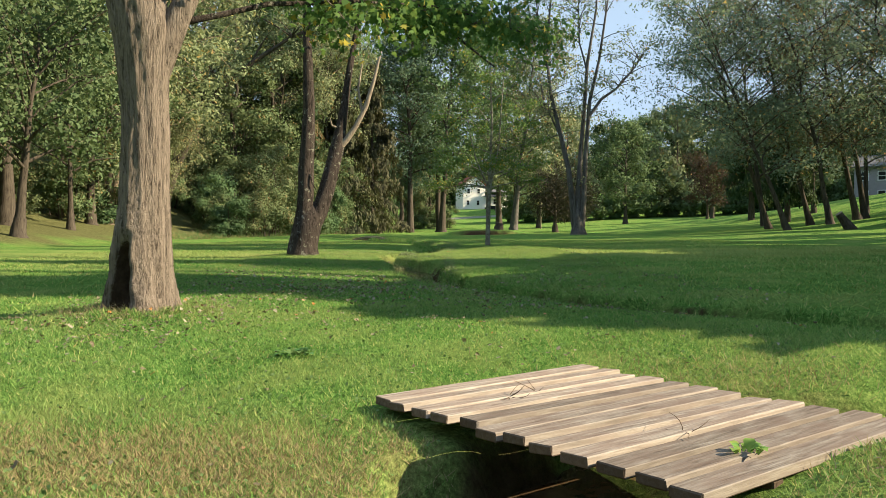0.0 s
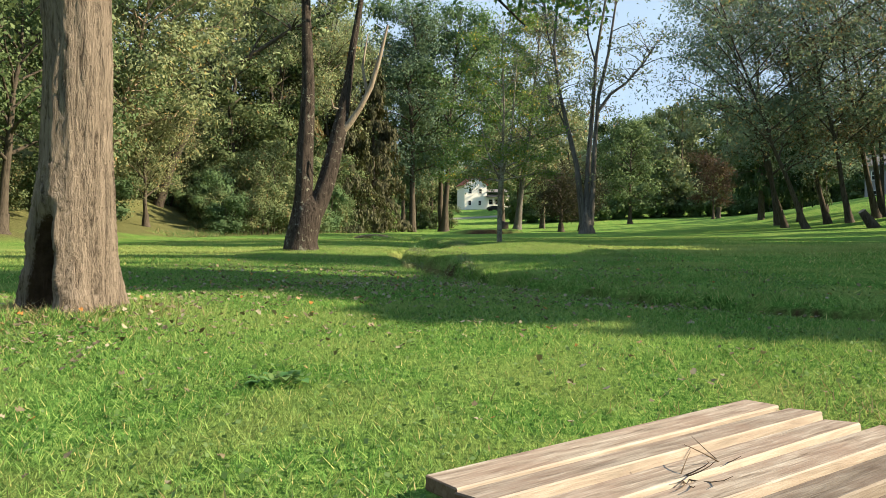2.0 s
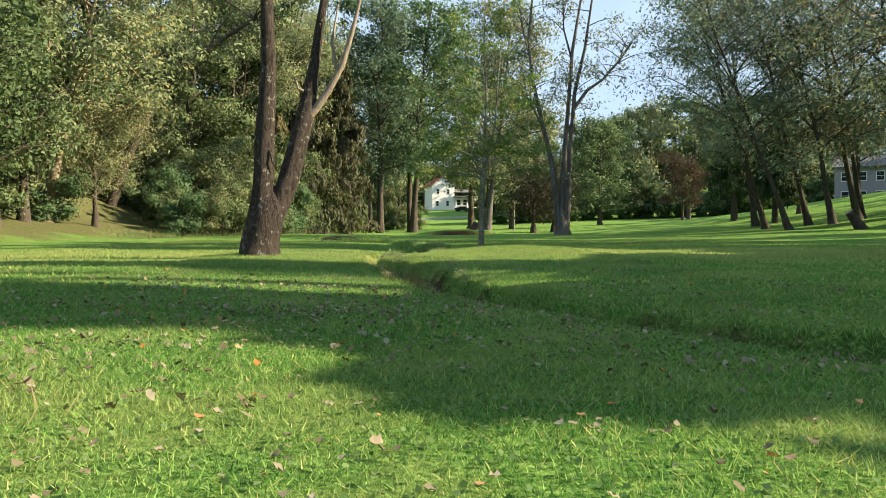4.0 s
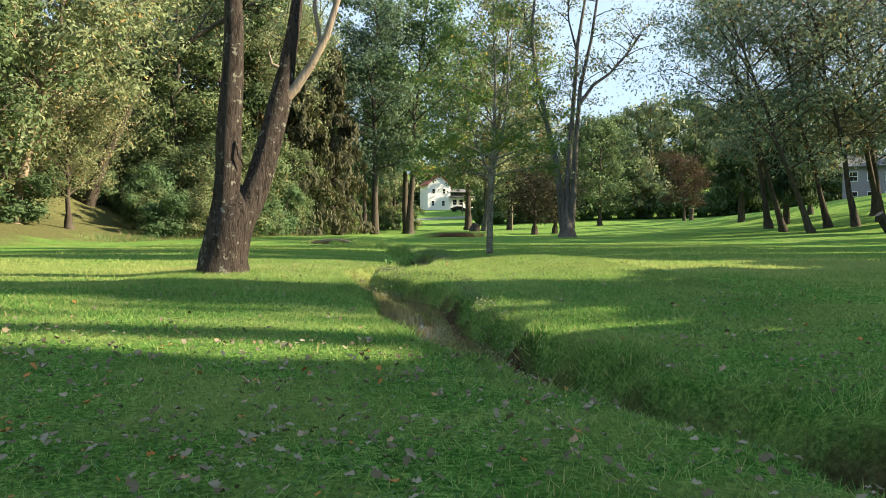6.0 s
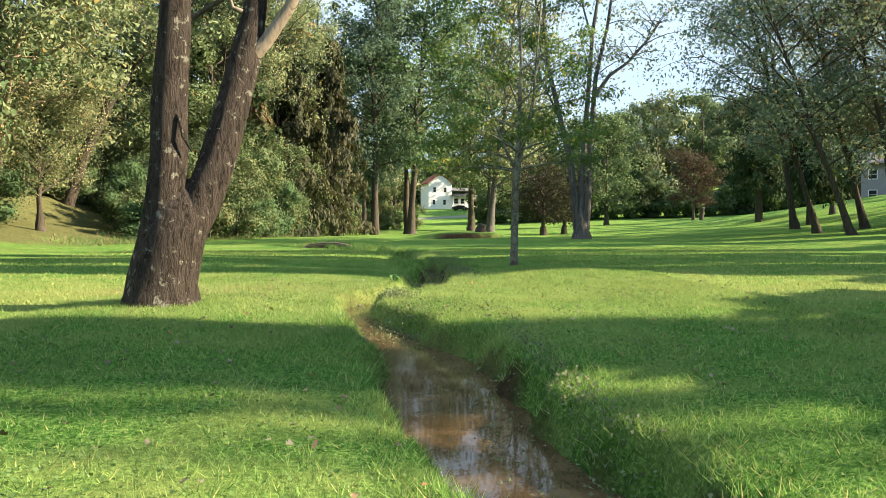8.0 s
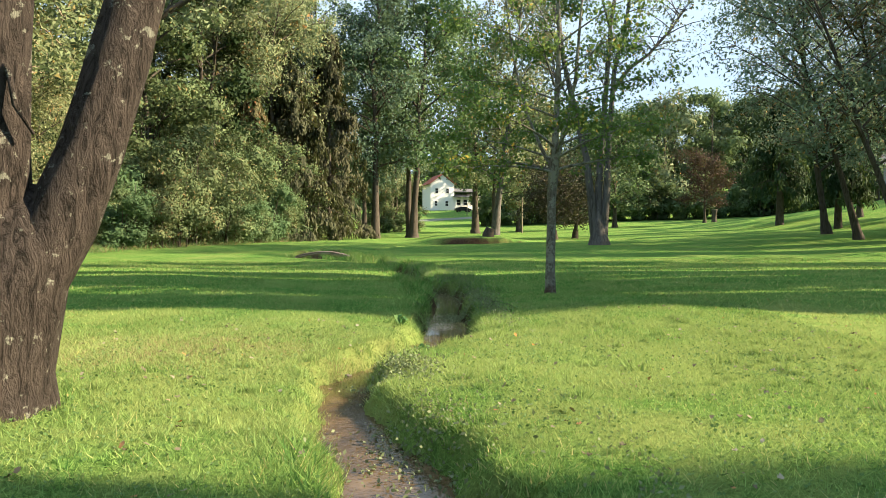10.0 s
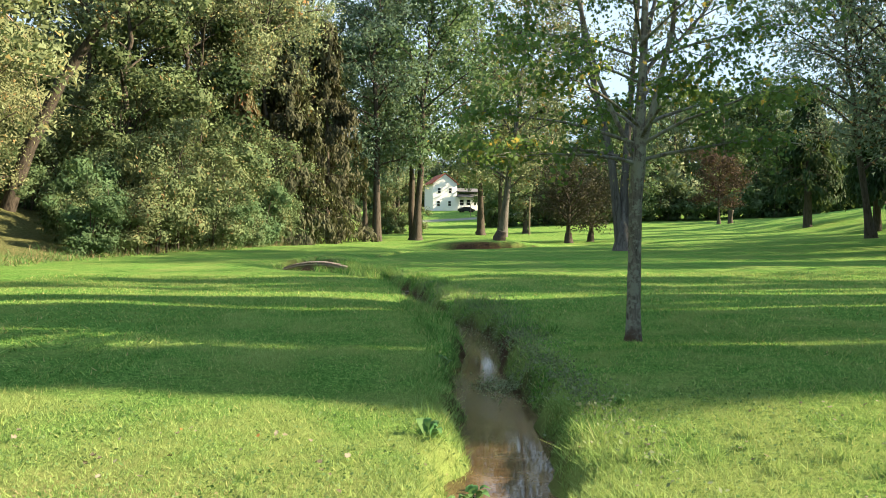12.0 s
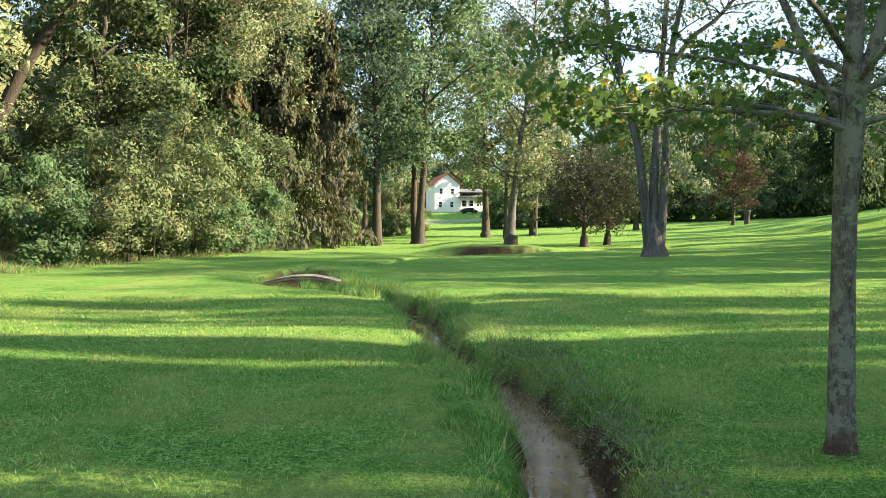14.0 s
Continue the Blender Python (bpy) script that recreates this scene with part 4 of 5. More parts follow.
for k, (x, y, lx, h, r, lf) in enumerate(grove):
    lone("grove_tree", 50 + k, x, y, "leaning dark-barked tree on the grassy slope", leaf=lf, blob=1.05, count=9500, size=0.27, sprig=True, height=h, r0=r * 0.68, crown_from=0.24, spread=6.4, branches=20, twigs=5, lean=(lx, -0.5), up=0.5)["group"] = "slope grove"


def weeping(seed, x, y, h, spread, label, leaf=NEEDLE, start=0.08, name="spruce", tiers=26, count=9000, r0=0.3, bark=BARK_F):
    """A conifer whose boughs hang: a spire with drooping curtains of needles."""
    rng = R(seed)
    root = empty(name, x, y)
    w, ends = Wood(rng), []
    t = np.linspace(0, 1, 8)
    stem = np.stack([rng.normal(0, 0.05, 8) * t, rng.normal(0, 0.05, 8) * t, h * t], 1)
    w.limb(stem, r0 * (1 - 0.93 * t), 8)
    for i in range(tiers):
        q = start + (0.96 - start) * i / tiers
        for j in range(5):
            a = rng.uniform(0, 6.28)
            reach = spread * (1.03 - q) * rng.uniform(0.65, 1.1)
            b = np.array([0, 0, h * q])
            tip = b + np.array([math.cos(a) * reach, math.sin(a) * reach, -0.18 * reach])
            pts = curve_pts(b, tip, (0, 0, 0.12 * reach), 5)
            w.limb(pts, np.linspace(0.05, 0.012, 5), 4)
            for s in (0.35, 0.55, 0.75, 0.9, 1.0):
                p = b + (tip - b) * s
                hang = rng.uniform(0.5, 1.6)
                ends.append((p, hang))
    child("trunk", w.mesh("trunk", bark), root)
    pick = rng.integers(0, len(ends), count)
    base = np.array([e[0] for e in ends])[pick]
    hang = np.array([e[1] for e in ends])[pick] * rng.uniform(0, 1, count)
    c = base + rng.normal(0, 0.16, (count, 3)) - np.stack([np.zeros(count), np.zeros(count), hang], 1)
    out = c * np.array([1, 1, 0]) / (np.hypot(c[:, 0], c[:, 1])[:, None] + 0.1) + np.array([0, 0, 0.35]) + rng.normal(0, 0.3, (count, 3))
    v, f = leaves(rng, c, 0.62, out, 4.0, 0.30)
    soft[id(v)] = np.repeat(out / np.linalg.norm(out, axis=1)[:, None], 4, axis=0)
    child("crown", mesh_from("crown", v, f, leaf), root)
    return seat(tagged(root, label, "tree"), 0.1)


weeping(71, -12.8, 98.5, 19, 7.2, "drooping brown-green spruce at the wood's edge", count=14000, start=0.03)
weeping(72, -9.8, 107.0, 25, 6.6, "drooping brown-green spruce at the wood's edge", count=14000, start=0.03)
weeping(73, -16.5, 96.0, 15, 5.0, "low spruce overgrown with dry vines", count=9000, start=0.02, leaf=LEAF_AUTUMN)
weeping(74, 43.1, 107.9, 17, 6.0, "dark drooping hemlock on the slope", leaf=LEAF_DARK, start=0.25, name="hemlock", count=9000, r0=0.5)
weeping(75, 41.0, 92.0, 14, 5.0, "dark drooping hemlock on the slope", leaf=LEAF_DARK, start=0.28, name="hemlock", count=6500, r0=0.4)

# ---- the wood ----


def bush(name, rng, spread, height, leaf, count, size, stems=9):
    root = empty(name)
    w, ends = Wood(rng), []
    for _ in range(stems):
        a = rng.uniform(0, 6.28)
        b = np.array([math.cos(a), math.sin(a), 0]) * rng.uniform(0, 0.35) * spread
        tip = np.array([math.cos(a) * spread * rng.uniform(0.2, 0.9), math.sin(a) * spread * rng.uniform(0.2, 0.9), height * rng.uniform(0.55, 1.0)])
        pts = curve_pts(b, tip, (0, 0, height * 0.12), 6)
        w.limb(pts, np.linspace(0.025, 0.005, 6) * min(3.2, spread), 5)
        for _ in range(9):
            s = rng.uniform(0.12, 1.0)
            q = pts[min(5, int(s * 5.9))] + rng.normal(0, 0.22 * spread, 3) * np.array([1, 1, 0.5])
            q[2] = max(0.08 * spread, q[2])
            ends.append(q)
    tagged(child("stem_mass", w.mesh("stem_mass", BARK_F), root), kind="stuff")
    v, f = foliage(rng, np.array(ends), 0.25 * spread, count, size, 0.75, clumps=34, core=count // 5, narrow=0.7, sprig=True)
    v[:, 2] = np.maximum(v[:, 2], 0.02)
    child("crown", mesh_from("crown", v, f, leaf), root)
    return root


# the last kind serves only as an unseen shade caster
kinds = []
for k, (lf, h, sp, cf, shape, n, sz) in enumerate([
        (LEAF_WOOD, 25, 5.5, 0.18, "round", 6400, 0.36), (LEAF_PALE, 24, 5.2, 0.22, "round", 6400, 0.34), (LEAF_DARK, 27, 5.6, 0.16, "round", 6400, 0.38),
        (LEAF_AUTUMN, 22, 5.0, 0.25, "round", 6400, 0.34), (LEAF_PALE, 20, 5.2, 0.12, "fan", 6400, 0.36),
        (LEAF_WOOD, 24, 6.5, 0.1, "round", 3600, 0.8), (LEAF_PALE, 21, 6.0, 0.1, "round", 3600, 0.75), (LEAF_DARK, 23, 6.5, 0.1, "round", 3600, 0.8), (LEAF_DARK, 25, 5.5, 0.08, "round", 3200, 2.5)]):
    kinds.append(tagged(tree("woodland_tree", R(100 + k), 0, 0, leaf=lf, blob=1.1 if k < 5 else 1.7 if k < 8 else 1.2, count=n, size=sz, height=h, r0=0.33, crown_from=cf, spread=sp, shape=shape, branches=14 if k < 5 else 9, twigs=2, sides=6, up=0.3, narrow=0.7 if k < 8 else 0.9, clumps=62 if k < 5 else 40 if k < 8 else 300, core=1300 if k < 5 else 0, sprig=True), "tall leafy woodland tree, also placed unseen for shade", "tree", "woodland trees"))
rng = R(7)


def wood_kind(y):
    """Which kind of tree grows along the bank: darker ones where the wood opens inwards."""
    pick = (0, 0, 2, 1) if y < 56 else (1, 4) if y < 65 else (2,) if y < 82 else (0, 2, 3, 1)
    return int(rng.choice(pick))


spots, used = [], set()


def wood_spot(x, y, gap):
    if all((x - a) ** 2 + (y - b) ** 2 > gap * gap for a, b in spots):
        spots.append((x, y))


for _ in range(700):          # the bank along the lawn's left side
    y = rng.uniform(26, 132)
    wood_spot(-wood_edge(y) - rng.uniform(13.0 if 60 < y < 80 else 6.0, 16.5), y, 6.4)
for _ in range(160):          # behind the house and along the far lawn
    wood_spot(rng.uniform(-60, 160), rng.uniform(264, 296), 10)
for _ in range(90):
    wood_spot(rng.uniform(26, 130), rng.uniform(200, 235), 9)
for _ in range(40):
    wood_spot(rng.uniform(70, 120), rng.uniform(60, 180), 11)
# beyond the picture, casting the lawn's shade: rows of trees along the sun's way, by the line on which each row's shade falls
shade = []
for line, girth, row in ((13.1, 0.30, ((28, 0.95), (34, 1.05), (41, 1.1), (48, 1.1))), (11.5, 0.35, ((22, 0.4), (27, 0.5), (32, 0.6))), (16.4, 0.07, ((33, 0.9), (44, 1.1))),
                         (21.4, 0.25, ((29, 0.9), (36, 1.05), (43, 1.1), (49, 1.1))), (33.6, 0.27, ((33, 1.1), (39, 1.2), (45, 1.25), (51, 1.25))), (38.3, 0.31, ((34, 1.15), (40, 1.25), (47, 1.25), (53, 1.25))), (42.2, 0.18, ((36, 1.15), (43, 1.25), (50, 1.25))),
                         (58.0, 0.3, ((55, 1.0), (62, 1.1))), (65.0, 0.3, ((53, 1.0), (60, 1.0))), (74.0, 0.45, ((58, 1.0),)), (81.0, 0.45, ((53, 1.0),))):
    for x, tall in row:
        shade.append((x, line - math.tan(radians(SUN_AZ)) * x, girth, tall))
shade += [(22.5 + 1.5 * (k % 3), 10.0 + 2.3 * k, 0.4, (0.36, 0.42, 0.44, 0.4, 0.34, 0.3, 0.3, 0.3, 0.32)[k]) for k in range(8)] + [(29, 36, 0.48, 0.42), (31, 22, 0.5, 0.45), (34, 27, 0.5, 0.42), (12.5, 9.4, 0.4, 0.3), (16, 12.8, 0.62, 0.33), (19, 17.6, 0.7, 0.36), (22.5, 23.5, 0.75, 0.36)]
# around: unseen trees behind and beside the camera, added to block low sky light
around = [(-38, -34), (-24, -40), (-10, -36), (4, -42), (18, -37), (32, -44), (46, -38), (58, -30), (-46, -18), (-44, 2), (66, -14), (70, -4), (-8, -52), (24, -56), (-30, -56), (48, -55)]
back = [(-15, 108, 1.2, 1.4), (-12.5, 115, 1.2, 1.4), (-18, 102, 1.2, 1.35), (-14, 124, 1.25, 1.45), (-16, 140, 1.3, 1.5), (-9, 168, 1.4, 1.6), (-3, 176, 1.4, 1.6), (-15, 162, 1.4, 1.55), (-4, 190, 1.4, 1.6), (-30, 97, 1.2, 1.45), (-37, 82, 1.2, 1.45), (-27, 110, 1.2, 1.45), (-41, 66, 1.2, 1.4), (-33, 60, 1.1, 1.3), (14, 150, 1.2, 1.2), (20, 162, 1.1, 1.1)]
# airy: thinner unseen crowns, added for dappled shade
airy = [(36, 15.3, 0.2, 1.0)] + [(x, line - math.tan(radians(SUN_AZ)) * x, girth, tall) for line, girth, x, tall in ((45.2, 0.2, 39, 1.1), (45.6, 0.2, 48, 1.2), (48.0, 0.5, 37, 1.15), (48.3, 0.5, 44, 1.25), (47.7, 0.5, 52, 1.3))]
spots += [s[:2] for s in shade + back + airy] + around
dense = {s[:2] for s in shade}
girth = {s[:2]: s[2:] for s in shade + back + airy}
for i, (x, y) in enumerate(spots):
    k = 8 if (x, y) in dense else (1, 4, 0)[i % 3] if (x, y) in girth else wood_kind(y) if y < 190 and (x, y) not in around else int(rng.integers(5, 8))
    s = rng.uniform(0.85, 1.2)
    m = pose(x, y, gz(x, y) - 0.1, 0, 0, rng.uniform(0, 360))
    if k not in used:
        used.add(k)
        ob = kinds[k]
        ob.matrix_basis = m
    else:
        ob = copy_thing(kinds[k], m)
    g = girth.get((x, y), (s, s * rng.uniform(0.95, 1.15)))
    ob.scale = (g[0], g[0], g[1])

# single trees along the wood's edge
lone("edge_tree", 81, -23.0, 41.8, "leafy tree with a pinkish leaning trunk", leaf=LEAF_WOOD, blob=0.9, count=7000, size=0.26, height=13, r0=0.27, crown_from=0.3, spread=4.8, branches=18, twigs=5, lean=(1.2, 0))
lone("edge_tree", 82, -24.6, 51.0, "leafy tree with a thin dark trunk", leaf=LEAF_WOOD, blob=0.9, count=6500, size=0.27, height=14, r0=0.2, crown_from=0.28, spread=4.6, branches=18, twigs=5)
lone("pale_trunk_tree", 83, -26.6, 61.3, "tree with a pale barkless trunk on the bank", bark=BARK_P, leaf=LEAF_YELLOW, blob=1.0, count=26000, size=0.34, sprig=True, height=21, r0=0.36, crown_from=0.26, spread=7.6, branches=28, twigs=6, lean=(4.5, 0), up=0.3)
lone("edge_tree", 84, -24.0, 63.7, "small yellow-green tree with slim trunk", leaf=LEAF_YELLOW, blob=0.7, count=14000, size=0.16, sprig=True, height=9.5, r0=0.2, crown_from=0.24, spread=3.9, branches=18, twigs=5)


def leaning_tree():
    rng = R(85)
    root = empty("leaning_tree", -28, 77)
    w = Wood(rng)
    stem = np.array([(0, 0, -0.2), (1.4, 0, 4), (3.6, 0, 8.6), (6.0, 0, 12), (9.0, 0, 14.4), (13, 0, 17), (17, -0.5, 18.5)])
    w.limb(stem, np.linspace(0.5, 0.1, 7), 9, 0.05)
    ends = []
    for _ in range(34):
        b = stem[int(rng.integers(3, 7))]
        tip = b + rng.normal(0, 1, 3) * np.array([2.2, 2.2, 1.6]) + np.array([0.5, 0, 1.5])
        w.limb(curve_pts(b, tip, (0, 0, 0.4), 5), np.linspace(0.09, 0.02, 5), 5)
        ends.append(tip)
    child("trunk", w.mesh("trunk", BARK_F), root)
    v, f = foliage(rng, np.array(ends), 1.0, 5000, 0.34, 0.6)
    child("crown", mesh_from("crown", v, f, LEAF_PALE), root)
    seat(tagged(root, "dark tree leaning far out of the wood", "tree"))


leaning_tree()
bushes = [tagged(bush("shrub", R(140 + k), sp, h, lf, n, 0.2 if n > 3000 else 0.6), "leafy shrub crowding the wood's edge", "shrub", "edge shrubs") for k, (sp, h, lf, n) in enumerate([(3.4, 7.5, LEAF_SHRUB, 9500), (3.0, 5.5, LEAF_SHRUB, 8000), (2.2, 3.2, LEAF_WOOD, 5200), (3.6, 9.0, LEAF_SHRUB, 10000), (4.6, 8.5, LEAF_DARK, 2600), (4.4, 7.0, LEAF_WOOD, 2600)])]
places = []
for y in np.arange(79, 106, 3.2):
    places.append((-float(wood_edge(y)) - rng.uniform(1.5, 3.5), y, 0 if rng.random() < 0.5 else 3))
for y in np.arange(71, 79, 2.6):          # low growth where the wood opens
    places.append((-float(wood_edge(y)) - rng.uniform(3.0, 5.5), y, 2))
for y in np.arange(68, 108, 2.8):
    places.append((-float(wood_edge(y)) - rng.uniform(0.2, 1.2), y, 2 if rng.random() < 0.5 else 1))
for y in np.arange(30, 64, 4.5):
    places.append((-float(wood_edge(y)) - rng.uniform(6.5, 9.5), y, int(rng.integers(0, 4))))
for x in np.arange(17, 112, 4.2):          # the hedge beyond the far lawn
    places.append((x, 193 - 0.12 * x + rng.uniform(-2, 2), int(rng.integers(4, 6))))
for y in np.arange(111, 170, 4.5):          # the wood's foot beyond the spruces
    places.append((-float(wood_edge(y)) - rng.uniform(0.5, 3.0), y, int(rng.choice([1, 3, 0]))))
for x in np.arange(-9, 1, 3.2):
    places.append((x, 172 + rng.uniform(-1, 3), int(rng.choice([1, 3]))))
for x in np.arange(-26, 30, 5.0):          # behind the house
    places.append((x, 257 + rng.uniform(-2, 2), int(rng.integers(4, 6))))
for i, (x, y, k) in enumerate(places):
    ob = copy_thing(bushes[k], pose(x, y, gz(x, y) - 0.05, 0, 0, rng.uniform(0, 360)))
    s = rng.uniform(0.75, 1.2)
    ob.scale = (s, s, s * rng.uniform(0.85, 1.2))
for k, b in enumerate(bushes):
    b.matrix_basis = pose(-21 - 2 * k, 82 + 4 * k, gz(-21 - 2 * k, 82 + 4 * k), 0, 0, 40 * k)
for x, y, k, s in ((-20.5, 87.5, 3, 1.4), (-24.0, 85.0, 3, 1.2), (-17.6, 91.0, 0, 1.35), (-26.5, 83.5, 0, 1.0), (-29.5, 80.5, 2, 1.2), (-31.5, 82.5, 1, 1.1), (-27.5, 79.0, 2, 1.0), (-33.0, 78.0, 1, 1.2), (-25.0, 78.5, 2, 0.9), (-30.0, 76.0, 2, 1.1), (-33.5, 73.0, 1, 1.0)):          # the tall thicket
    ob = copy_thing(bushes[k], pose(x, y, gz(x, y) - 0.05, 0, 0, 77 * x))
    ob.scale = (s, s, s)
ob = copy_thing(bushes[1], pose(-4.6, 168, gz(-4.6, 168), 0, 0, 30))
ob.scale = (0.6, 0.6, 0.55)
tagged(ob, "low yellow-green bush on the slope", "shrub")

# ---- the plank bridge ----
DECK_TURN = 36.5
deck = empty("plank_bridge", -0.43, 4.98, 0.01, DECK_TURN)


def plank_mesh(rng, length, width, thick):
    bm = bmesh.new()
    box(bm, 0, 0, 0, length, width, thick, 0.006)
    for v in bm.verts:
        v.co += Vector((rng.normal(0, 0.002), rng.normal(0, 0.0015), rng.normal(0, 0.0015)))
    me = bpy.data.meshes.new("plank")
    bm.to_mesh(me)
    bm.free()
    me.materials.append(PLANK)
    me.materials.append(PLANK_SHADED)
    me.materials.append(PLANK_SUNLIT)
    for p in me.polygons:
        # ends and undersides painted darker as shade, long sides paler as sunlight
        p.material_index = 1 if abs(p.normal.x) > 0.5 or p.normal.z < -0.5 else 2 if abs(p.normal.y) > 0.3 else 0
    return me


def build_deck():
    rng = R(3)
    meshes = [plank_mesh(rng, 1.88 + 0.03 * k, 0.163 + 0.006 * (k % 3), 0.052) for k in range(4)]
    for i in range(12):
        me = meshes[int(rng.integers(0, 4))]
        child("plank", me, deck, "", pose(0.935 + 0.005 * i + rng.normal(0, 0.022), -0.10 - 0.204 * i + rng.normal(0, 0.004), -0.022 + rng.normal(0, 0.003), -2.6 + rng.normal(0, 1.2), rng.normal(0, 0.25), rng.normal(0, 0.5)))
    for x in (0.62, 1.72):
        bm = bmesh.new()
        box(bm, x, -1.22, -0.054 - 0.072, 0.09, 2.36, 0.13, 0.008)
        # beams take the shade-darkened wood as well
        part("beam", bm, PLANK_SHADED, deck)
    tagged(deck, "weathered grey plank bridge lying across the creek", "footbridge")


build_deck()

# ---- the far bridge ----


def arched_bridge():
    root = empty("arched_footbridge", -5.3, 57.2)
    rng = R(4)
    bm0 = bmesh.new()
    box(bm0, 0, 0, 0, 0.13, 1.1, 0.04, 0.005)
    me = bpy.data.meshes.new("plank")
    bm0.to_mesh(me)
    bm0.free()
    me.materials.append(PLANK)
    n = 18
    for i in range(n):
        s = (i + 0.5) / n * 2 - 1
        child("plank", me, root, "", pose(s * 1.3, 0, 0.30 - 0.22 * s * s + rng.normal(0, 0.004), 0, 19 * s, 0))
    for y in (-0.48, 0.48):
        w = Wood(rng)
        w.limb([(s * 1.32, y, 0.22 - 0.22 * s * s) for s in np.linspace(-1, 1, 9)], [0.06] * 9, 4, 0)
        child("beam", w.mesh("beam", PLANK), root)
    root.location.z = float(lawn_height(np.array([-5.3]), np.array([57.2]))[0]) - 0.05
    tagged(root, "small arched plank footbridge over the creek", "footbridge")


arched_bridge()

# ---- houses ----


def window(parent, x, z, w=0.9, h=1.5, y=0.0):
    bm = bmesh.new()
    for cx, cz, sx, sz in ((0, h / 2, w, 0.1), (0, -h / 2, w + 0.14, 0.12), (-w / 2, 0, 0.1, h), (w / 2, 0, 0.1, h), (0, 0, w, 0.06)):
        box(bm, x + cx, y - 0.03, z + cz, sx, 0.1, sz)
    wn = part("window", bm, TRIM, parent)
    bm = bmesh.new()
    box(bm, x, y + 0.0, z, w - 0.06, 0.04, h - 0.06)
    part("pane", bm, PANE, wn)


def white_house():
    root = empty("white_house", 9.6, 240, 0, 12)
    bm = bmesh.new()
    w, l, e, r = 7.0, 10.0, 7.2, 9.8
    v = [bm.verts.new(p) for p in ((-w / 2, 0, -1), (w / 2, 0, -1), (w / 2, 0, e), (0, 0, r), (-w / 2, 0, e), (-w / 2, l, -1), (w / 2, l, -1), (w / 2, l, e), (0, l, r), (-w / 2, l, e))]
    for q in ((0, 1, 2, 3, 4), (9, 8, 7, 6, 5), (1, 6, 7, 2), (5, 0, 4, 9)):
        bm.faces.new([v[i] for i in q])
    body = part("wall", bm, SIDING, root)
    bm = bmesh.new()
    for s in (-1, 1):
        a = math.degrees(math.atan2(r - e, w / 2))
        box(bm, 0, l / 2, 0, 4.95, l + 0.9, 0.16, 0, Matrix.Translation((s * 2.1, 0, (r + e) / 2 + 0.03)) @ pose(0, 0, 0, 0, s * a, 0))
    part("roof", bm, ROOF_RED, root, "rusty red roof")
    for x, z in ((-1.9, 1.6), (1.3, 1.6), (-1.7, 5.2), (1.5, 5.2)):
        window(root, x, z)
    bm = bmesh.new()
    box(bm, 7.0, 3.0, 1.2, 7.0, 6.0, 4.4)
    part("side_wing", bm, SIDING, root)
    bm = bmesh.new()
    box(bm, 7.1, 1.6, 3.75, 8.0, 6.6, 0.18, 0, pose(0, 0, 0, 8, 0, 0))
    box(bm, 7.0, 3.4, 4.9, 7.4, 4.6, 0.18, 0, pose(0, 0, 0, 14, 0, 0))
    part("porch_roof", bm, ROOF_GREY, root)
    for k in range(5):
        bm = bmesh.new()
        box(bm, 3.7 + 1.7 * k, -1.4, 1.7, 0.2, 0.2, 3.6)
        part("porch_post", bm, TRIM, root)
    bm = bmesh.new()
    box(bm, 7.1, -1.4, 0.2, 7.6, 0.14, 1.3)
    box(bm, 7.1, -0.6, -0.4, 7.6, 1.9, 0.5)
    part("porch_wall", bm, SIDING, root)
    for x in (4.8, 6.9, 9.0):
        window(root, x, 2.0, 1.3, 1.6, 0.0)
    root.location.z = gz(9.6, 240) + 0.4
    tagged(root, "white two-storey house with red roof and porch", "house")


def grey_house():
    root = empty("grey_house", 71.3, 120.3, 0, -35)
    bm = bmesh.new()
    box(bm, 0, 4, 2.6, 13, 8, 7.4)
    part("wall", bm, SIDING_GREY, root)
    bm = bmesh.new()
    for s in (-1, 1):
        box(bm, 0, 0, 0, 13.8, 5.2, 0.18, 0, Matrix.Translation((0, 4 + s * 2.2, 7.3)) @ pose(0, 0, 0, -s * 24, 0, 0))
    part("roof", bm, ROOF_GREY, root)
    for x in (-5, -2.6, -0.2, 2.2, 4.6):
        for z in (1.8, 4.8):
            window(root, x, z, 1.1, 1.4)
    root.location.z = gz(71.3, 120.3) - 2.4
    tagged(root, "grey house with white windows among the trees", "house")


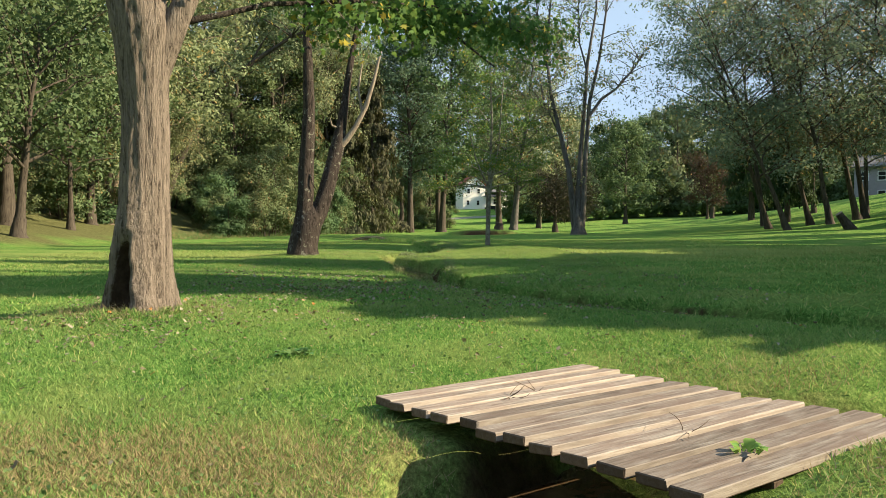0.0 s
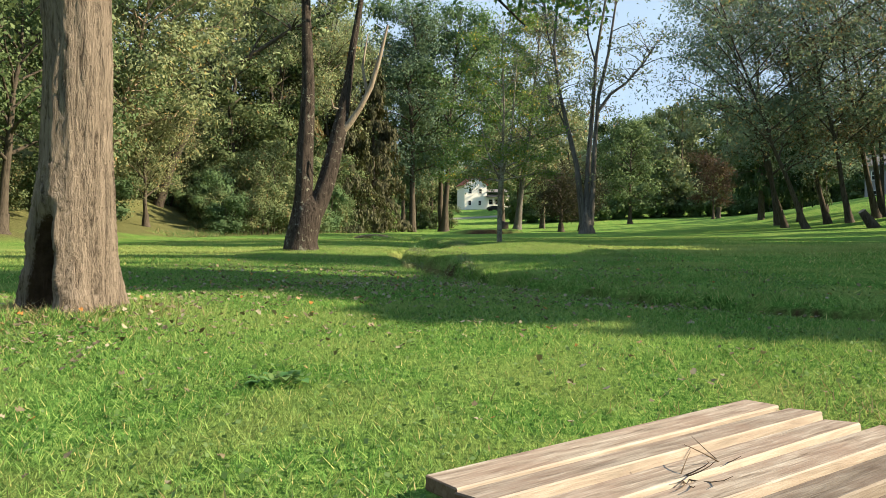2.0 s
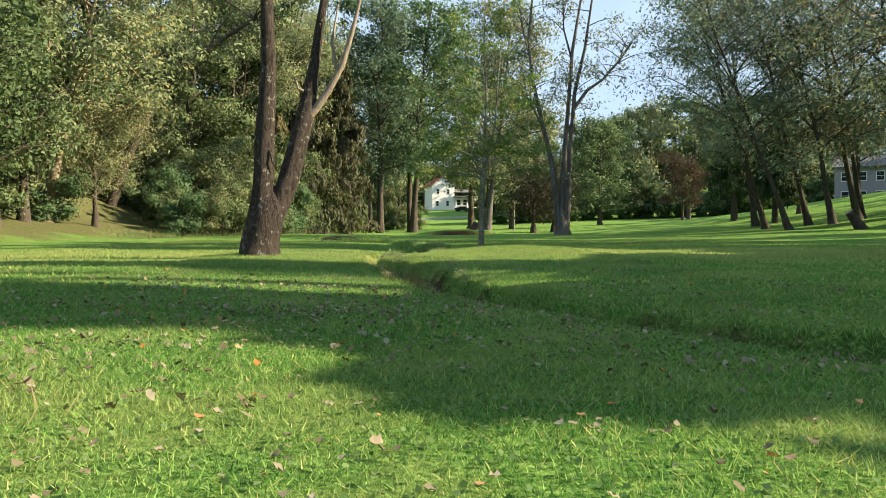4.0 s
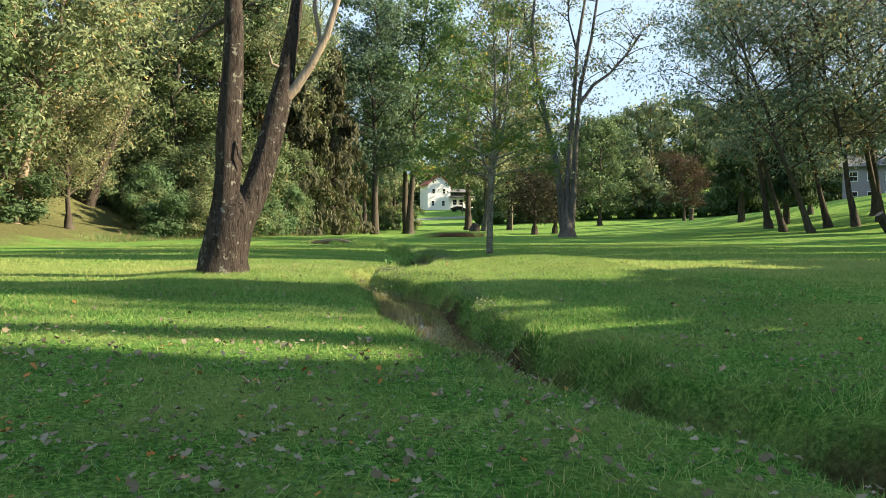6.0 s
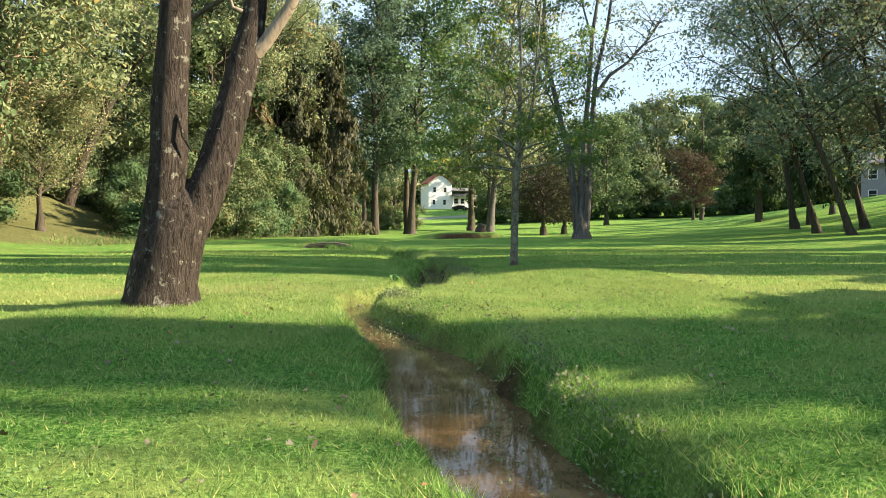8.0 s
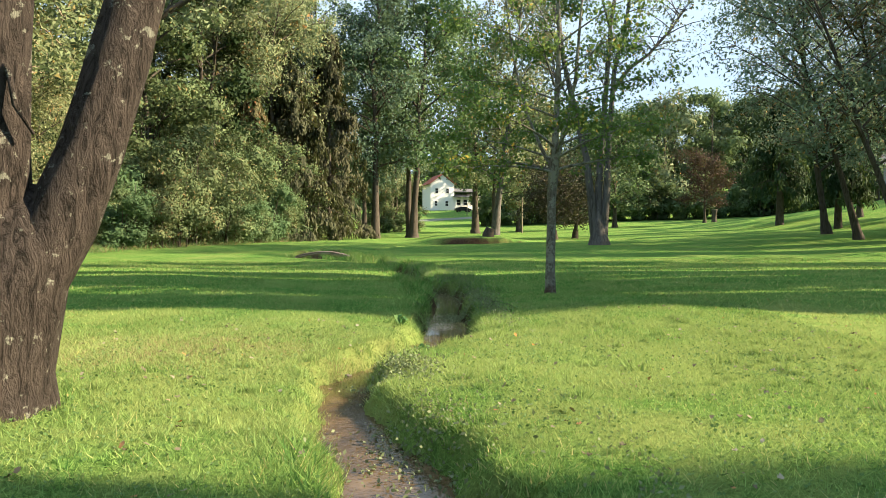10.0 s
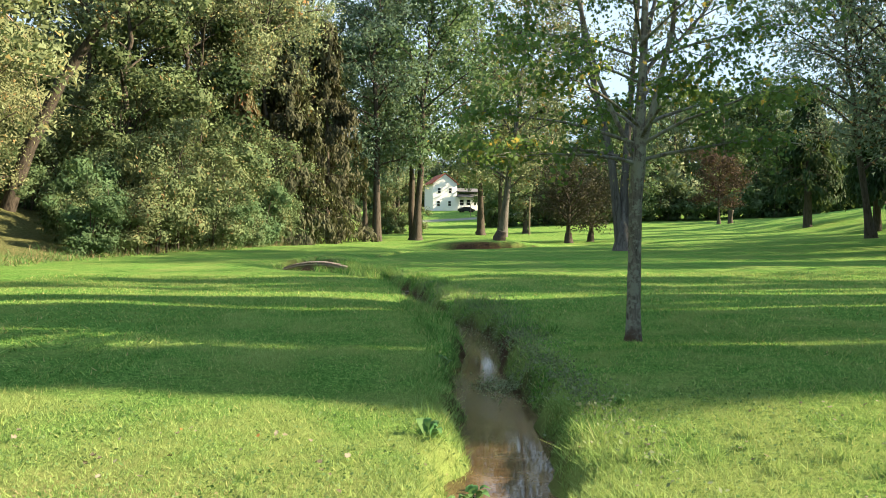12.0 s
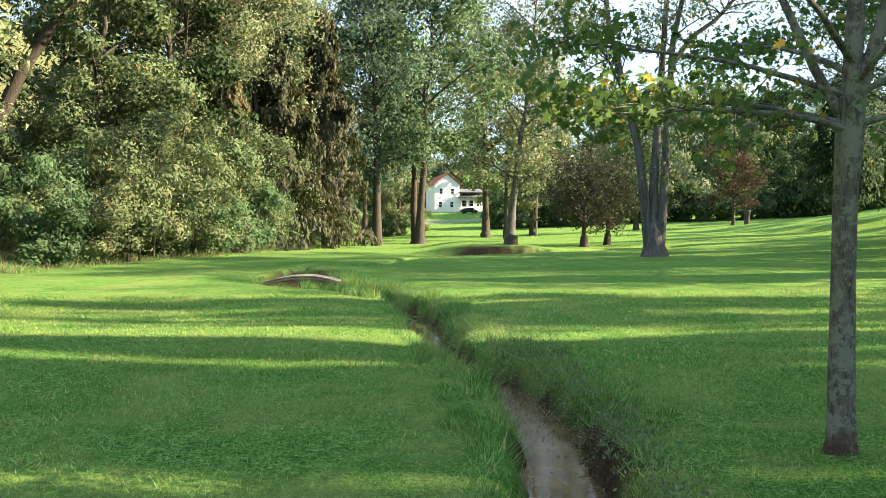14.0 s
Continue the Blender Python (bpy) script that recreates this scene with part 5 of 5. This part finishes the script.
def parked_car(x, y, rz, paint, label):
    root = empty("car", x, y, 0, rz)
    bm = bmesh.new()
    prof = [(-2.2, 0.35), (2.2, 0.35), (2.2, 0.75), (1.3, 0.92), (0.6, 1.42), (-1.0, 1.45), (-1.7, 1.0), (-2.2, 0.95)]
    a = [bm.verts.new((px, -0.85, pz)) for px, pz in prof]
    b = [bm.verts.new((px, 0.85, pz)) for px, pz in prof]
    bm.faces.new(a)
    bm.faces.new(b[::-1])
    for i in range(len(prof)):
        j = (i + 1) % len(prof)
        bm.faces.new((a[j], a[i], b[i], b[j]))
    bmesh.ops.bevel(bm, geom=list(bm.edges), offset=0.06, segments=2, affect="EDGES")
    part("body", bm, paint, root)
    bm = bmesh.new()
    box(bm, -0.15, 0, 1.17, 1.7, 1.72, 0.34, 0.03)
    part("glass", bm, PANE, root)
    for wx in (-1.35, 1.35):
        for wy in (-0.8, 0.8):
            bm = bmesh.new()
            bmesh.ops.create_cone(bm, cap_ends=True, segments=16, radius1=0.33, radius2=0.33, depth=0.22, matrix=pose(wx, wy, 0.33, 90, 0, 0))
            part("wheel", bm, RUBBER, root)
    seat(tagged(root, label, "car"), 0.0)


white_house()
grey_house()
parked_car(14.5, 226, 20, CAR_PAINT, "dark parked car below the house porch")


def post(x, y, h, r, label, name="utility_pole"):
    root = empty(name, x, y)
    w = Wood(R(2))
    w.limb([(0, 0, -0.2), (0, 0, h / 2), (0.04, 0, h)], [r, r * 0.9, r * 0.8], 8, 0.02)
    child("shaft", w.mesh("shaft", POLE_WOOD), root)
    bm = bmesh.new()
    bmesh.ops.create_cone(bm, cap_ends=True, segments=8, radius1=r * 0.8, radius2=r * 0.75, depth=0.02, matrix=Matrix.Translation((0.04, 0, h)))
    part("cap", bm, POLE_WOOD, root)
    seat(tagged(root, label, "pole"), 0.0)


post(19.6, 155, 6.4, 0.16, "short grey wooden utility pole on the lawn")
post(14.6, 214, 3.0, 0.1, "slim dark lamp post beside the driveway", "lamp_post")
post(16.8, 212, 1.6, 0.12, "short wooden post beside the driveway", "gate_post")

# ---- small growth on the lawn ----


def fast_ground(x, y):
    """Height of the ground mesh itself."""
    i = np.clip(np.searchsorted(gx, x) - 1, 0, nx - 2)
    j = np.clip(np.searchsorted(gy, y) - 1, 0, ny - 2)
    u = (x - gx[i]) / (gx[i + 1] - gx[i])
    v = (y - gy[j]) / (gy[j + 1] - gy[j])
    return (Z[j, i] * (1 - u) + Z[j, i + 1] * u) * (1 - v) + (Z[j + 1, i] * (1 - u) + Z[j + 1, i + 1] * u) * v


def fast_field(field, x, y):
    i = np.clip(np.searchsorted(gx, x) - 1, 0, nx - 2)
    j = np.clip(np.searchsorted(gy, y) - 1, 0, ny - 2)
    return field[j, i]


def blades(name, rng, x, y, height, width, material, label, lean=0.55, category="grass"):
    n = len(x)
    z = fast_ground(x, y) - 0.004
    a = rng.uniform(0, 6.28, n)
    side = np.stack([np.cos(a), np.sin(a), np.zeros(n)], 1)
    ln = rng.normal(0, lean, (n, 2)) * height[:, None]
    p = np.stack([x, y, z], 1)
    tip = p + np.stack([ln[:, 0], ln[:, 1], height], 1)
    w = (width * rng.uniform(0.7, 1.3, n))[:, None]
    v = np.stack([p - side * w, p + side * w, tip], 1).reshape(-1, 3)
    ob = new(name, mesh_from(name, v, np.arange(3 * n).reshape(-1, 3), material))
    return tagged(ob, label, category, kind="stuff")


def off_creek(x, y, least, most):
    d = fast_field(dist, x, y) - half_width(fast_field(at_y, x, y))
    return (d > least) & (d < most)


on_deck_x = math.cos(radians(DECK_TURN)), math.sin(radians(DECK_TURN))


def under_deck(x, y):
    u = (x + 0.43) * on_deck_x[0] + (y - 4.98) * on_deck_x[1]
    v = -(x + 0.43) * on_deck_x[1] + (y - 4.98) * on_deck_x[0]
    return (u > -0.05) & (u < 1.9) & (v < 0.03) & (v > -2.45)


def scatter(rng, n, x0, x1, y0, y1):
    return rng.uniform(x0, x1, n), rng.uniform(y0, y1, n)


def lawn_grass():
    rng = R(200)
    xs, ys = [], []
    for n, x0, x1, y0, y1 in ((190000, -4.5, 4.5, 2.4, 10), (110000, -6, 4, 10, 22), (150000, -6, 4.5, 22, 32), (60000, -6, 5, 32, 42), (28000, -10, 9, 3, 50)):
        x, y = scatter(rng, n, x0, x1, y0, y1)
        xs.append(x)
        ys.append(y)
    x, y = np.concatenate(xs), np.concatenate(ys)
    ok = off_creek(x, y, 0.12 - 0.12 * ((y > 20) & (y < 33)), 200) & ~under_deck(x, y)
    x, y = x[ok], y[ok]
    patch = 0.6 + 0.5 * np.sin(0.9 * x + 1.3 * np.sin(0.7 * y)) * np.sin(1.1 * y + 0.8 * np.sin(1.3 * x))
    patch = patch + 0.9 * np.clip(np.sin(3.1 * x + 2 * np.sin(1.7 * y)) * np.sin(2.7 * y + 1.5 * np.sin(2.1 * x)) - 0.35, 0, 1) * np.interp(y, [10, 20, 24], [0.3, 0.8, 1.5])
    h = rng.uniform(0.016, 0.042, len(x)) * (0.75 + 0.5 * patch) * np.interp(y, [3, 9, 20, 24, 32, 36], [1.15, 1.3, 1.45, 1.45, 1.45, 1.4])
    blades("grass", rng, x, y, h, np.interp(y, [3, 9, 20, 30], [0.0030, 0.0033, 0.0040, 0.0043]), GRASS, "short green mown grass blades", 0.75)
    x, y = scatter(rng, 110000, -14, 16, 3, 52)
    ok = off_creek(x, y, 0.2, 200) & ~under_deck(x, y) & ((x < -5) | (x > 3.6) | (y > 40))
    x, y = x[ok], y[ok]
    blades("coarse_grass", rng, x, y, rng.uniform(0.03, 0.08, len(x)), 0.011, GRASS, "tufted green grass farther over the lawn", 0.8)
    # clover and small broad leaves among the blades
    x, y = scatter(rng, 76000, -5, 4.5, 2.4, 32)
    ok = off_creek(x, y, 0.15, 200) & ~under_deck(x, y)
    x, y = x[ok], y[ok]
    keep = rng.random(len(x)) < 0.35 + 0.6 * (np.sin(1.7 * x + 0.6 * y) * np.sin(1.3 * y - 0.5 * x) > 0.1)
    x, y = x[keep], y[keep]
    c = np.stack([x, y, fast_ground(x, y) + rng.uniform(0.012, 0.035, len(x))], 1)
    d = rng.normal(0, 1, (len(x), 3)) * np.array([1, 1, 0.3])
    v, f = leaves(rng, c, 0.027, np.array([0, 0, 1.0]) + 0.4 * d, 0.0, 0.8)
    tagged(new("clover", mesh_from("clover", v, f, WEED)), "small clover and broad leaves in the lawn", "clover", kind="stuff")


def bank_grass():
    rng = R(201)
    x, y = scatter(rng, 420000, -7.5, 6, 2.0, 62)
    ok = off_creek(x, y, 0.06, 0.6) & ~under_deck(x, y)
    x, y = x[ok], y[ok]
    d = fast_field(dist, x, y) - half_width(fast_field(at_y, x, y))
    lush = (x > np.interp(y, LINE[::-1, 1], LINE[::-1, 0])) & (y > 37) & (y < 52)
    keep = lush | (rng.random(len(x)) < np.clip(1.15 - np.abs(d - 0.3) * 2.0, 0.1, 1))
    x, y = x[keep], y[keep]
    clump = np.interp(y, [3, 6, 12], [0.4, 0.5, 1.0]) * (1 + 0.7 * (y > 36) * (y < 56)) * np.clip(0.55 + 0.8 * np.sin(2.2 * y + 1.5 * x) * np.sin(0.9 * y + 2.0), 0.25, 1.4)
    blades("bank_grass", rng, x, y, rng.uniform(0.05, 0.15, len(x)) * clump, 0.0055, GRASS, "long grass hanging over the creek banks", 0.7)
    x, y = scatter(rng, 130000, -3.2, 1.4, 15, 36)
    ok = off_creek(x, y, -0.04, 0.55)
    x, y = x[ok], y[ok]
    blades("bank_grass", rng, x, y, rng.uniform(0.02, 0.07, len(x)), 0.0045, GRASS, "short grass down the creek banks to the water", 0.8)


def tufts():
    """Clumps of longer grass: on the banks, and rank ones the mower has missed."""
    rng = R(207)
    cx, cy, hh = [], [], []
    for n, x0, x1, y0, y1, h, near, far in ((120, -1.5, 2.2, 37.5, 52, 0.15, 0.15, 0.9), (90, -3.5, 1.5, 15, 36, 0.09, 0.02, 0.3), (80, -0.8, 4.2, 24.5, 30.5, 0.085, 0.4, 9), (40, -4.5, -2.2, 24, 30, 0.07, 0.4, 9), (60, 1.5, 6, 8, 15.5, 0.08, 0.02, 0.3), (30, -4.1, -2.6, 7.7, 8.9, 0.07, 0.2, 99), (60, -7, -2, 52, 61, 0.3, 0.02, 0.7)):
        x, y = scatter(rng, n * 6, x0, x1, y0, y1)
        ok = off_creek(x, y, near, far) & (np.hypot(x + 3.35, y - 8.5) > 0.42) & (np.hypot(x - 2.12, y - 36.5) > 0.3)
        x, y = x[ok][:n], y[ok][:n]
        cx.append(x)
        cy.append(y)
        hh.append(h * rng.uniform(0.6, 1.35, len(x)))
    cx, cy, hh = np.concatenate(cx), np.concatenate(cy), np.concatenate(hh)
    per = 70
    x = np.repeat(cx, per) + rng.normal(0, 0.35, len(cx) * per) * np.repeat(hh, per) * 1.4
    y = np.repeat(cy, per) + rng.normal(0, 0.35, len(cx) * per) * np.repeat(hh, per) * 1.4
    blades("tall_grass", rng, x, y, np.repeat(hh, per) * rng.uniform(0.5, 1.15, len(x)), np.repeat(0.004 + 0.026 * hh, per), GRASS, "tufts of long green grass along the banks", 0.5)


def dry_growth():
    rng = R(202)
    xs, ys, hs = [], [], []
    for n, cx, cy, sx, sy, h in ((15000, -1.5, 3.8, 0.9, 0.36, 0.04), (900, -3.35, 8.3, 0.5, 0.4, 0.11), (15000, -4.0, 28.1, 1.3, 0.7, 0.03), (1500, 2.3, 5.6, 0.8, 0.5, 0.08), (1400, -0.2, 4.0, 0.3, 0.5, 0.05), (1200, 2.2, 3.4, 0.6, 0.3, 0.05)):
        xs.append(rng.normal(cx, sx, n))
        ys.append(rng.normal(cy, sy, n))
        hs.append(rng.uniform(0.4, 1.3, n) * h)
    x, y, h = np.concatenate(xs), np.concatenate(ys), np.concatenate(hs)
    ok = ~under_deck(x, y) & (np.hypot(x + 3.35, y - 8.5) > 0.3) & (y > 2.2) & off_creek(x, y, 0.02, 99)
    blades("dry_grass", rng, x[ok], y[ok], h[ok], 0.004, STRAW, "dry straw-coloured grass and stalks", 0.8)
    # rank growth along the wood's foot
    y = rng.uniform(58, 108, 6000)
    x = -wood_edge(y) + 0.5 * np.sin(1.1 * y) + 0.4 * np.sin(2.7 * y) + rng.normal(-0.5, 0.9, 6000)
    h = rng.uniform(0.12, 0.5, 6000) * (0.7 + 0.6 * np.sin(0.9 * y + 1.0) ** 2)
    blades("edge_weeds", rng, x[::2], y[::2], h[::2], 0.022, WEED, "rank green weeds along the wood's foot", 0.9, "weeds")
    blades("dry_weeds", rng, x[1::2], y[1::2], h[1::2] * 0.8, 0.016, STRAW, "dry tangled weeds along the wood's foot", 0.7, "weeds")


def fallen_leaves():
    rng = R(203)
    x, y = scatter(rng, 2900, -5.5, 5, 2.6, 31)
    x2, y2 = rng.normal(-3.0, 1.1, 420), rng.normal(7.6, 0.8, 420)
    x3, y3 = rng.normal(-1.9, 0.8, 130), rng.normal(12.6, 0.6, 130)
    x4, y4 = scatter(rng, 1200, -4.5, 3.0, 9.5, 16.5)
    x, y = np.concatenate([x, x2, x3, x4]), np.concatenate([y, y2, y3, y4])
    ok = off_creek(x, y, 0.05, 99) & ~under_deck(x, y)
    x, y = x[ok], y[ok]
    # they lie in loose groups
    n = len(x)
    k = rng.integers(0, n, n // 2)
    x[: n // 2] = x[k] + rng.normal(0, 0.09, n // 2)
    y[: n // 2] = y[k] + rng.normal(0, 0.09, n // 2)
    c = np.stack([x, y, fast_ground(x, y) + rng.uniform(0.028, 0.052, n)], 1)
    size = np.interp(y, [6, 10, 17, 24], [0.030, 0.034, 0.038, 0.034]) * rng.uniform(0.4, 1.5, n)
    a = rng.uniform(0, 6.28, n)
    d = np.stack([np.cos(a), np.sin(a), rng.normal(0, 0.35, n)], 1)
    s = np.stack([-np.sin(a), np.cos(a), rng.normal(0, 0.3, n)], 1)
    up = np.array([0, 0, 1.0])
    # a curled five-cornered leaf as three quads
    def at(u, w, q):
        return c + d * (size * u)[:, None] + s * (size * w)[:, None] + up * (size * q)[:, None]
    curl = rng.uniform(0.1, 0.5, n)
    ring = [at(-0.5, 0, 0), at(-0.25, 0.45, curl), at(0.1, 0.3, curl * 0.4), at(0.25, 0.42, curl), at(0.55, 0, curl * 0.6), at(0.25, -0.42, curl), at(0.1, -0.3, curl * 0.4), at(-0.25, -0.45, curl)]
    v = np.stack(ring, 1).reshape(-1, 3)
    base = np.arange(n)[:, None] * 8
    f = np.concatenate([base + np.array(q) for q in ((0, 1, 7), (1, 2, 7), (2, 6, 7), (2, 4, 6), (2, 3, 4), (4, 5, 6))])
    tagged(new("fallen_leaves", mesh_from("fallen_leaves", v, f, FALLEN)), "curled brown fallen leaves strewn over the lawn", "leaves", kind="stuff")


def weed_clump(x, y, n, size, spread, label, seed, mat=WEED, rise=0.06, name="weed", z=None):
    rng = R(seed)
    root = empty(name, x, y, gz(x, y) - 0.005 if z is None else z)
    a = rng.uniform(0, 6.28, n)
    r = spread * np.sqrt(rng.random(n))
    for k in range(n):
        l = size * rng.uniform(0.6, 1.3)
        w = l * rng.uniform(0.3, 0.42)
        t = np.linspace(0, 1, 5)
        prof = np.array([0.15, 0.8, 1.0, 0.7, 0.05]) * w
        arch = rise * rng.uniform(0.5, 1.4) * np.sin(t * 2.4)
        pts_l = np.stack([t * l, prof, arch + 0.15 * prof], 1)
        pts_r = np.stack([t * l, -prof, arch + 0.15 * prof], 1)
        mid = np.stack([t * l, t * 0, arch], 1)
        v = np.concatenate([pts_l, mid, pts_r])
        f = [(i, i + 1, 5 + i + 1, 5 + i) for i in range(4)] + [(5 + i, 5 + i + 1, 10 + i + 1, 10 + i) for i in range(4)]
        child("leaf", mesh_from("leaf", v, f, mat, True), root, "", pose(r[k] * math.cos(a[k]), r[k] * math.sin(a[k]), rng.uniform(0.0, 0.02), 0, rng.uniform(-25, 5), math.degrees(a[k]) + rng.normal(0, 35)))
    tagged(root, label, "weed")


lawn_grass()
bank_grass()
tufts()
dry_growth()
fallen_leaves()
weed_clump(-1.22, 6.33, 18, 0.085, 0.10, "dark green broad-leaved weed in the lawn", 301, rise=0.03)
weed_clump(-1.05, 30.2, 12, 0.13, 0.09, "pale broad-leaved dock at the creek's edge", 302, rise=0.09)
weed_clump(-1.35, 30.9, 10, 0.12, 0.08, "pale broad-leaved dock at the creek's edge", 303, rise=0.09)
weed_clump(-1.05, 35.6, 12, 0.13, 0.1, "pale broad-leaved dock at the creek's edge", 304, rise=0.12)
weed_clump(0.55, 31.6, 9, 0.06, 0.08, "small leafy plant on the creek bank", 305, rise=0.07)


def creek_plants():
    """Low grey-green leafy growth at the water's edge."""
    rng = R(204)
    v, f, k = [], [], 0
    for cx, cy, sx, sy, n in ((-1.3, 26.75, 0.2, 0.3, 900), (-1.2, 24.4, 0.3, 0.6, 900), (-0.15, 34.6, 0.3, 0.5, 700), (0.15, 17.6, 0.12, 1.2, 500), (-0.35, 19.8, 0.12, 1.3, 500), (-0.85, 45.5, 0.2, 1.5, 700), (-0.95, 49.0, 0.2, 1.0, 500), (-0.1, 42.0, 0.2, 1.2, 500), (0.25, 34.0, 0.12, 2.0, 900), (-0.55, 46.0, 0.12, 1.0, 600), (-2.2, 53.5, 0.6, 1.0, 700), (0.45, 38.5, 0.25, 1.2, 2600), (0.35, 41.5, 0.35, 1.5, 2200), (-0.2, 44.5, 0.3, 1.5, 1600), (0.3, 33.2, 0.15, 1.6, 900), (-0.25, 34.9, 0.22, 0.35, 900), (0.15, 20.0, 0.1, 2.0, 900), (-2.6, 54.5, 0.5, 0.8, 900)):
        x, y = rng.normal(cx, sx, n), rng.normal(cy, sy, n)
        c = np.stack([x, y, fast_ground(x, y) + np.abs(rng.normal(0.03, 0.04, n)) + 0.02], 1)
        a, b = leaves(rng, c, 0.038, None, -0.3, 0.6)
        v.append(a)
        f.append(b + k)
        k += len(a)
    tagged(new("creek_plants", mesh_from("creek_plants", np.concatenate(v), np.concatenate(f), CREEK_LEAF)), "low grey-green plants along the water's edge", "plants", kind="stuff")


creek_plants()


def roots(x, y, seed):
    rng = R(seed)
    root = empty("root_tangle", x, y, gz(x + 0.25, y) - 0.08)
    for k in range(30):
        w = Wood(rng)
        a = np.array([rng.uniform(0.0, 0.2), rng.uniform(-0.9, 0.9), rng.uniform(-0.05, 0.06)])
        b = a + np.array([rng.uniform(-0.26, -0.05), rng.uniform(-0.3, 0.3), rng.uniform(-0.4, -0.08)])
        w.limb(curve_pts(a, b, rng.normal(0, 0.05, 3), 6) + rng.normal(0, 0.02, (6, 3)), np.linspace(0.011, 0.003, 6) * rng.uniform(0.5, 1.4), 5)
        child("root", w.mesh("root", ROOT), root)
    tagged(root, "bare brown roots hanging from the undercut bank", "roots")


roots(0.18, 37.3, 321)


def stones():
    rng = R(205)
    for k in range(24):
        t = rng.choice([25.2, 24.4, 27.8, 15.4, 16.0, 41.2, 43.0, 49.0, 28.6])
        y = t + rng.normal(0, 0.5)
        i = int(np.abs(LINE[:, 1] - y).argmin())
        x = LINE[i, 0] + rng.normal(0, 0.22)
        r = rng.uniform(0.02, 0.055)
        bm = bmesh.new()
        bmesh.ops.create_icosphere(bm, subdivisions=2, radius=r)
        for v in bm.verts:
            v.co *= 1 + 0.5 * noise.noise(v.co / r * 1.3 + Vector((k, 0, 0)))
            v.co.z *= 0.4
        ob = part("stone", bm, STONE, None, "", True)
        ob.location = (x, y, float(lawn_height(np.array([x]), np.array([y]))[0]) - float(bank_depth(y)) + r * 0.1)
        ob.rotation_euler = (0, 0, rng.uniform(0, 6))
        tagged(ob, "small wet brown stone in the creek bed", "stone", "creek stones")


stones()

# ---- things lying about ----


def log_thing(name, x, y, pts, radii, mat, label):
    root = empty(name, x, y)
    w = Wood(R(17))
    w.limb(pts, radii, 14, 0.06)
    child("stem", w.mesh("stem", mat), root)
    p, q = Vector(pts[-1]), Vector(pts[-1]) - Vector(pts[-2])
    bm = bmesh.new()
    bmesh.ops.create_cone(bm, cap_ends=True, segments=14, radius1=radii[-1], radius2=radii[-1] * 0.96, depth=0.03, matrix=Matrix.Translation(p) @ q.to_track_quat("Z", "Y").to_matrix().to_4x4())
    part("cut_end", bm, DEADWOOD, root)
    seat(tagged(root, label, "stump"), 0.02)


log_thing("leaning_stump", 29.2, 56.0, [(0.5, 0, -0.2), (0.1, 0, 0.4), (-0.5, 0, 1.2)], [0.42, 0.32, 0.26], BARK_F, "short leaning cut stump on the slope")
log_thing("dark_stump", 6.5, 89.9, [(-0.1, 0, -0.5), (0, 0, 0.2), (0.2, 0, 0.75)], [0.6, 0.52, 0.42], BARK_F, "dark cut stump above the eroded bank")
log_thing("tall_stump", 51.7, 148.4, [(0, 0, -0.1), (0, 0, 0.6), (0.05, 0, 1.5), (0.05, 0, 2.2)], [0.5, 0.36, 0.42, 0.5], BARK_F, "tall old stump standing on the far lawn")


def deck_litter():
    """Twigs and a weed on the plank bridge."""
    rng = R(206)
    for x, y, n, seed in ((0.42, 4.92, 7, 1), (0.62, 5.08, 3, 2), (1.25, 4.0, 4, 3)):
        root = empty("twig", x, y, 0.004)
        w = Wood(R(400 + seed))
        for _ in range(n):
            a = rng.uniform(0, 6.28)
            l = rng.uniform(0.08, 0.22)
            w.limb(curve_pts(np.zeros(3), np.array([math.cos(a) * l, math.sin(a) * l, rng.uniform(0.0, 0.09)]), rng.normal(0, 0.015, 3), 5), np.linspace(0.003, 0.0012, 5), 4)
        child("stick", w.mesh("stick", ROOT), root)
        tagged(root, "dry bare twig lying on the planks", "twig")
    weed_clump(1.42, 3.62, 15, 0.055, 0.07, "yellow-green weed growing up between the planks", 306, GRASS, 0.03, z=0.006)


deck_litter()
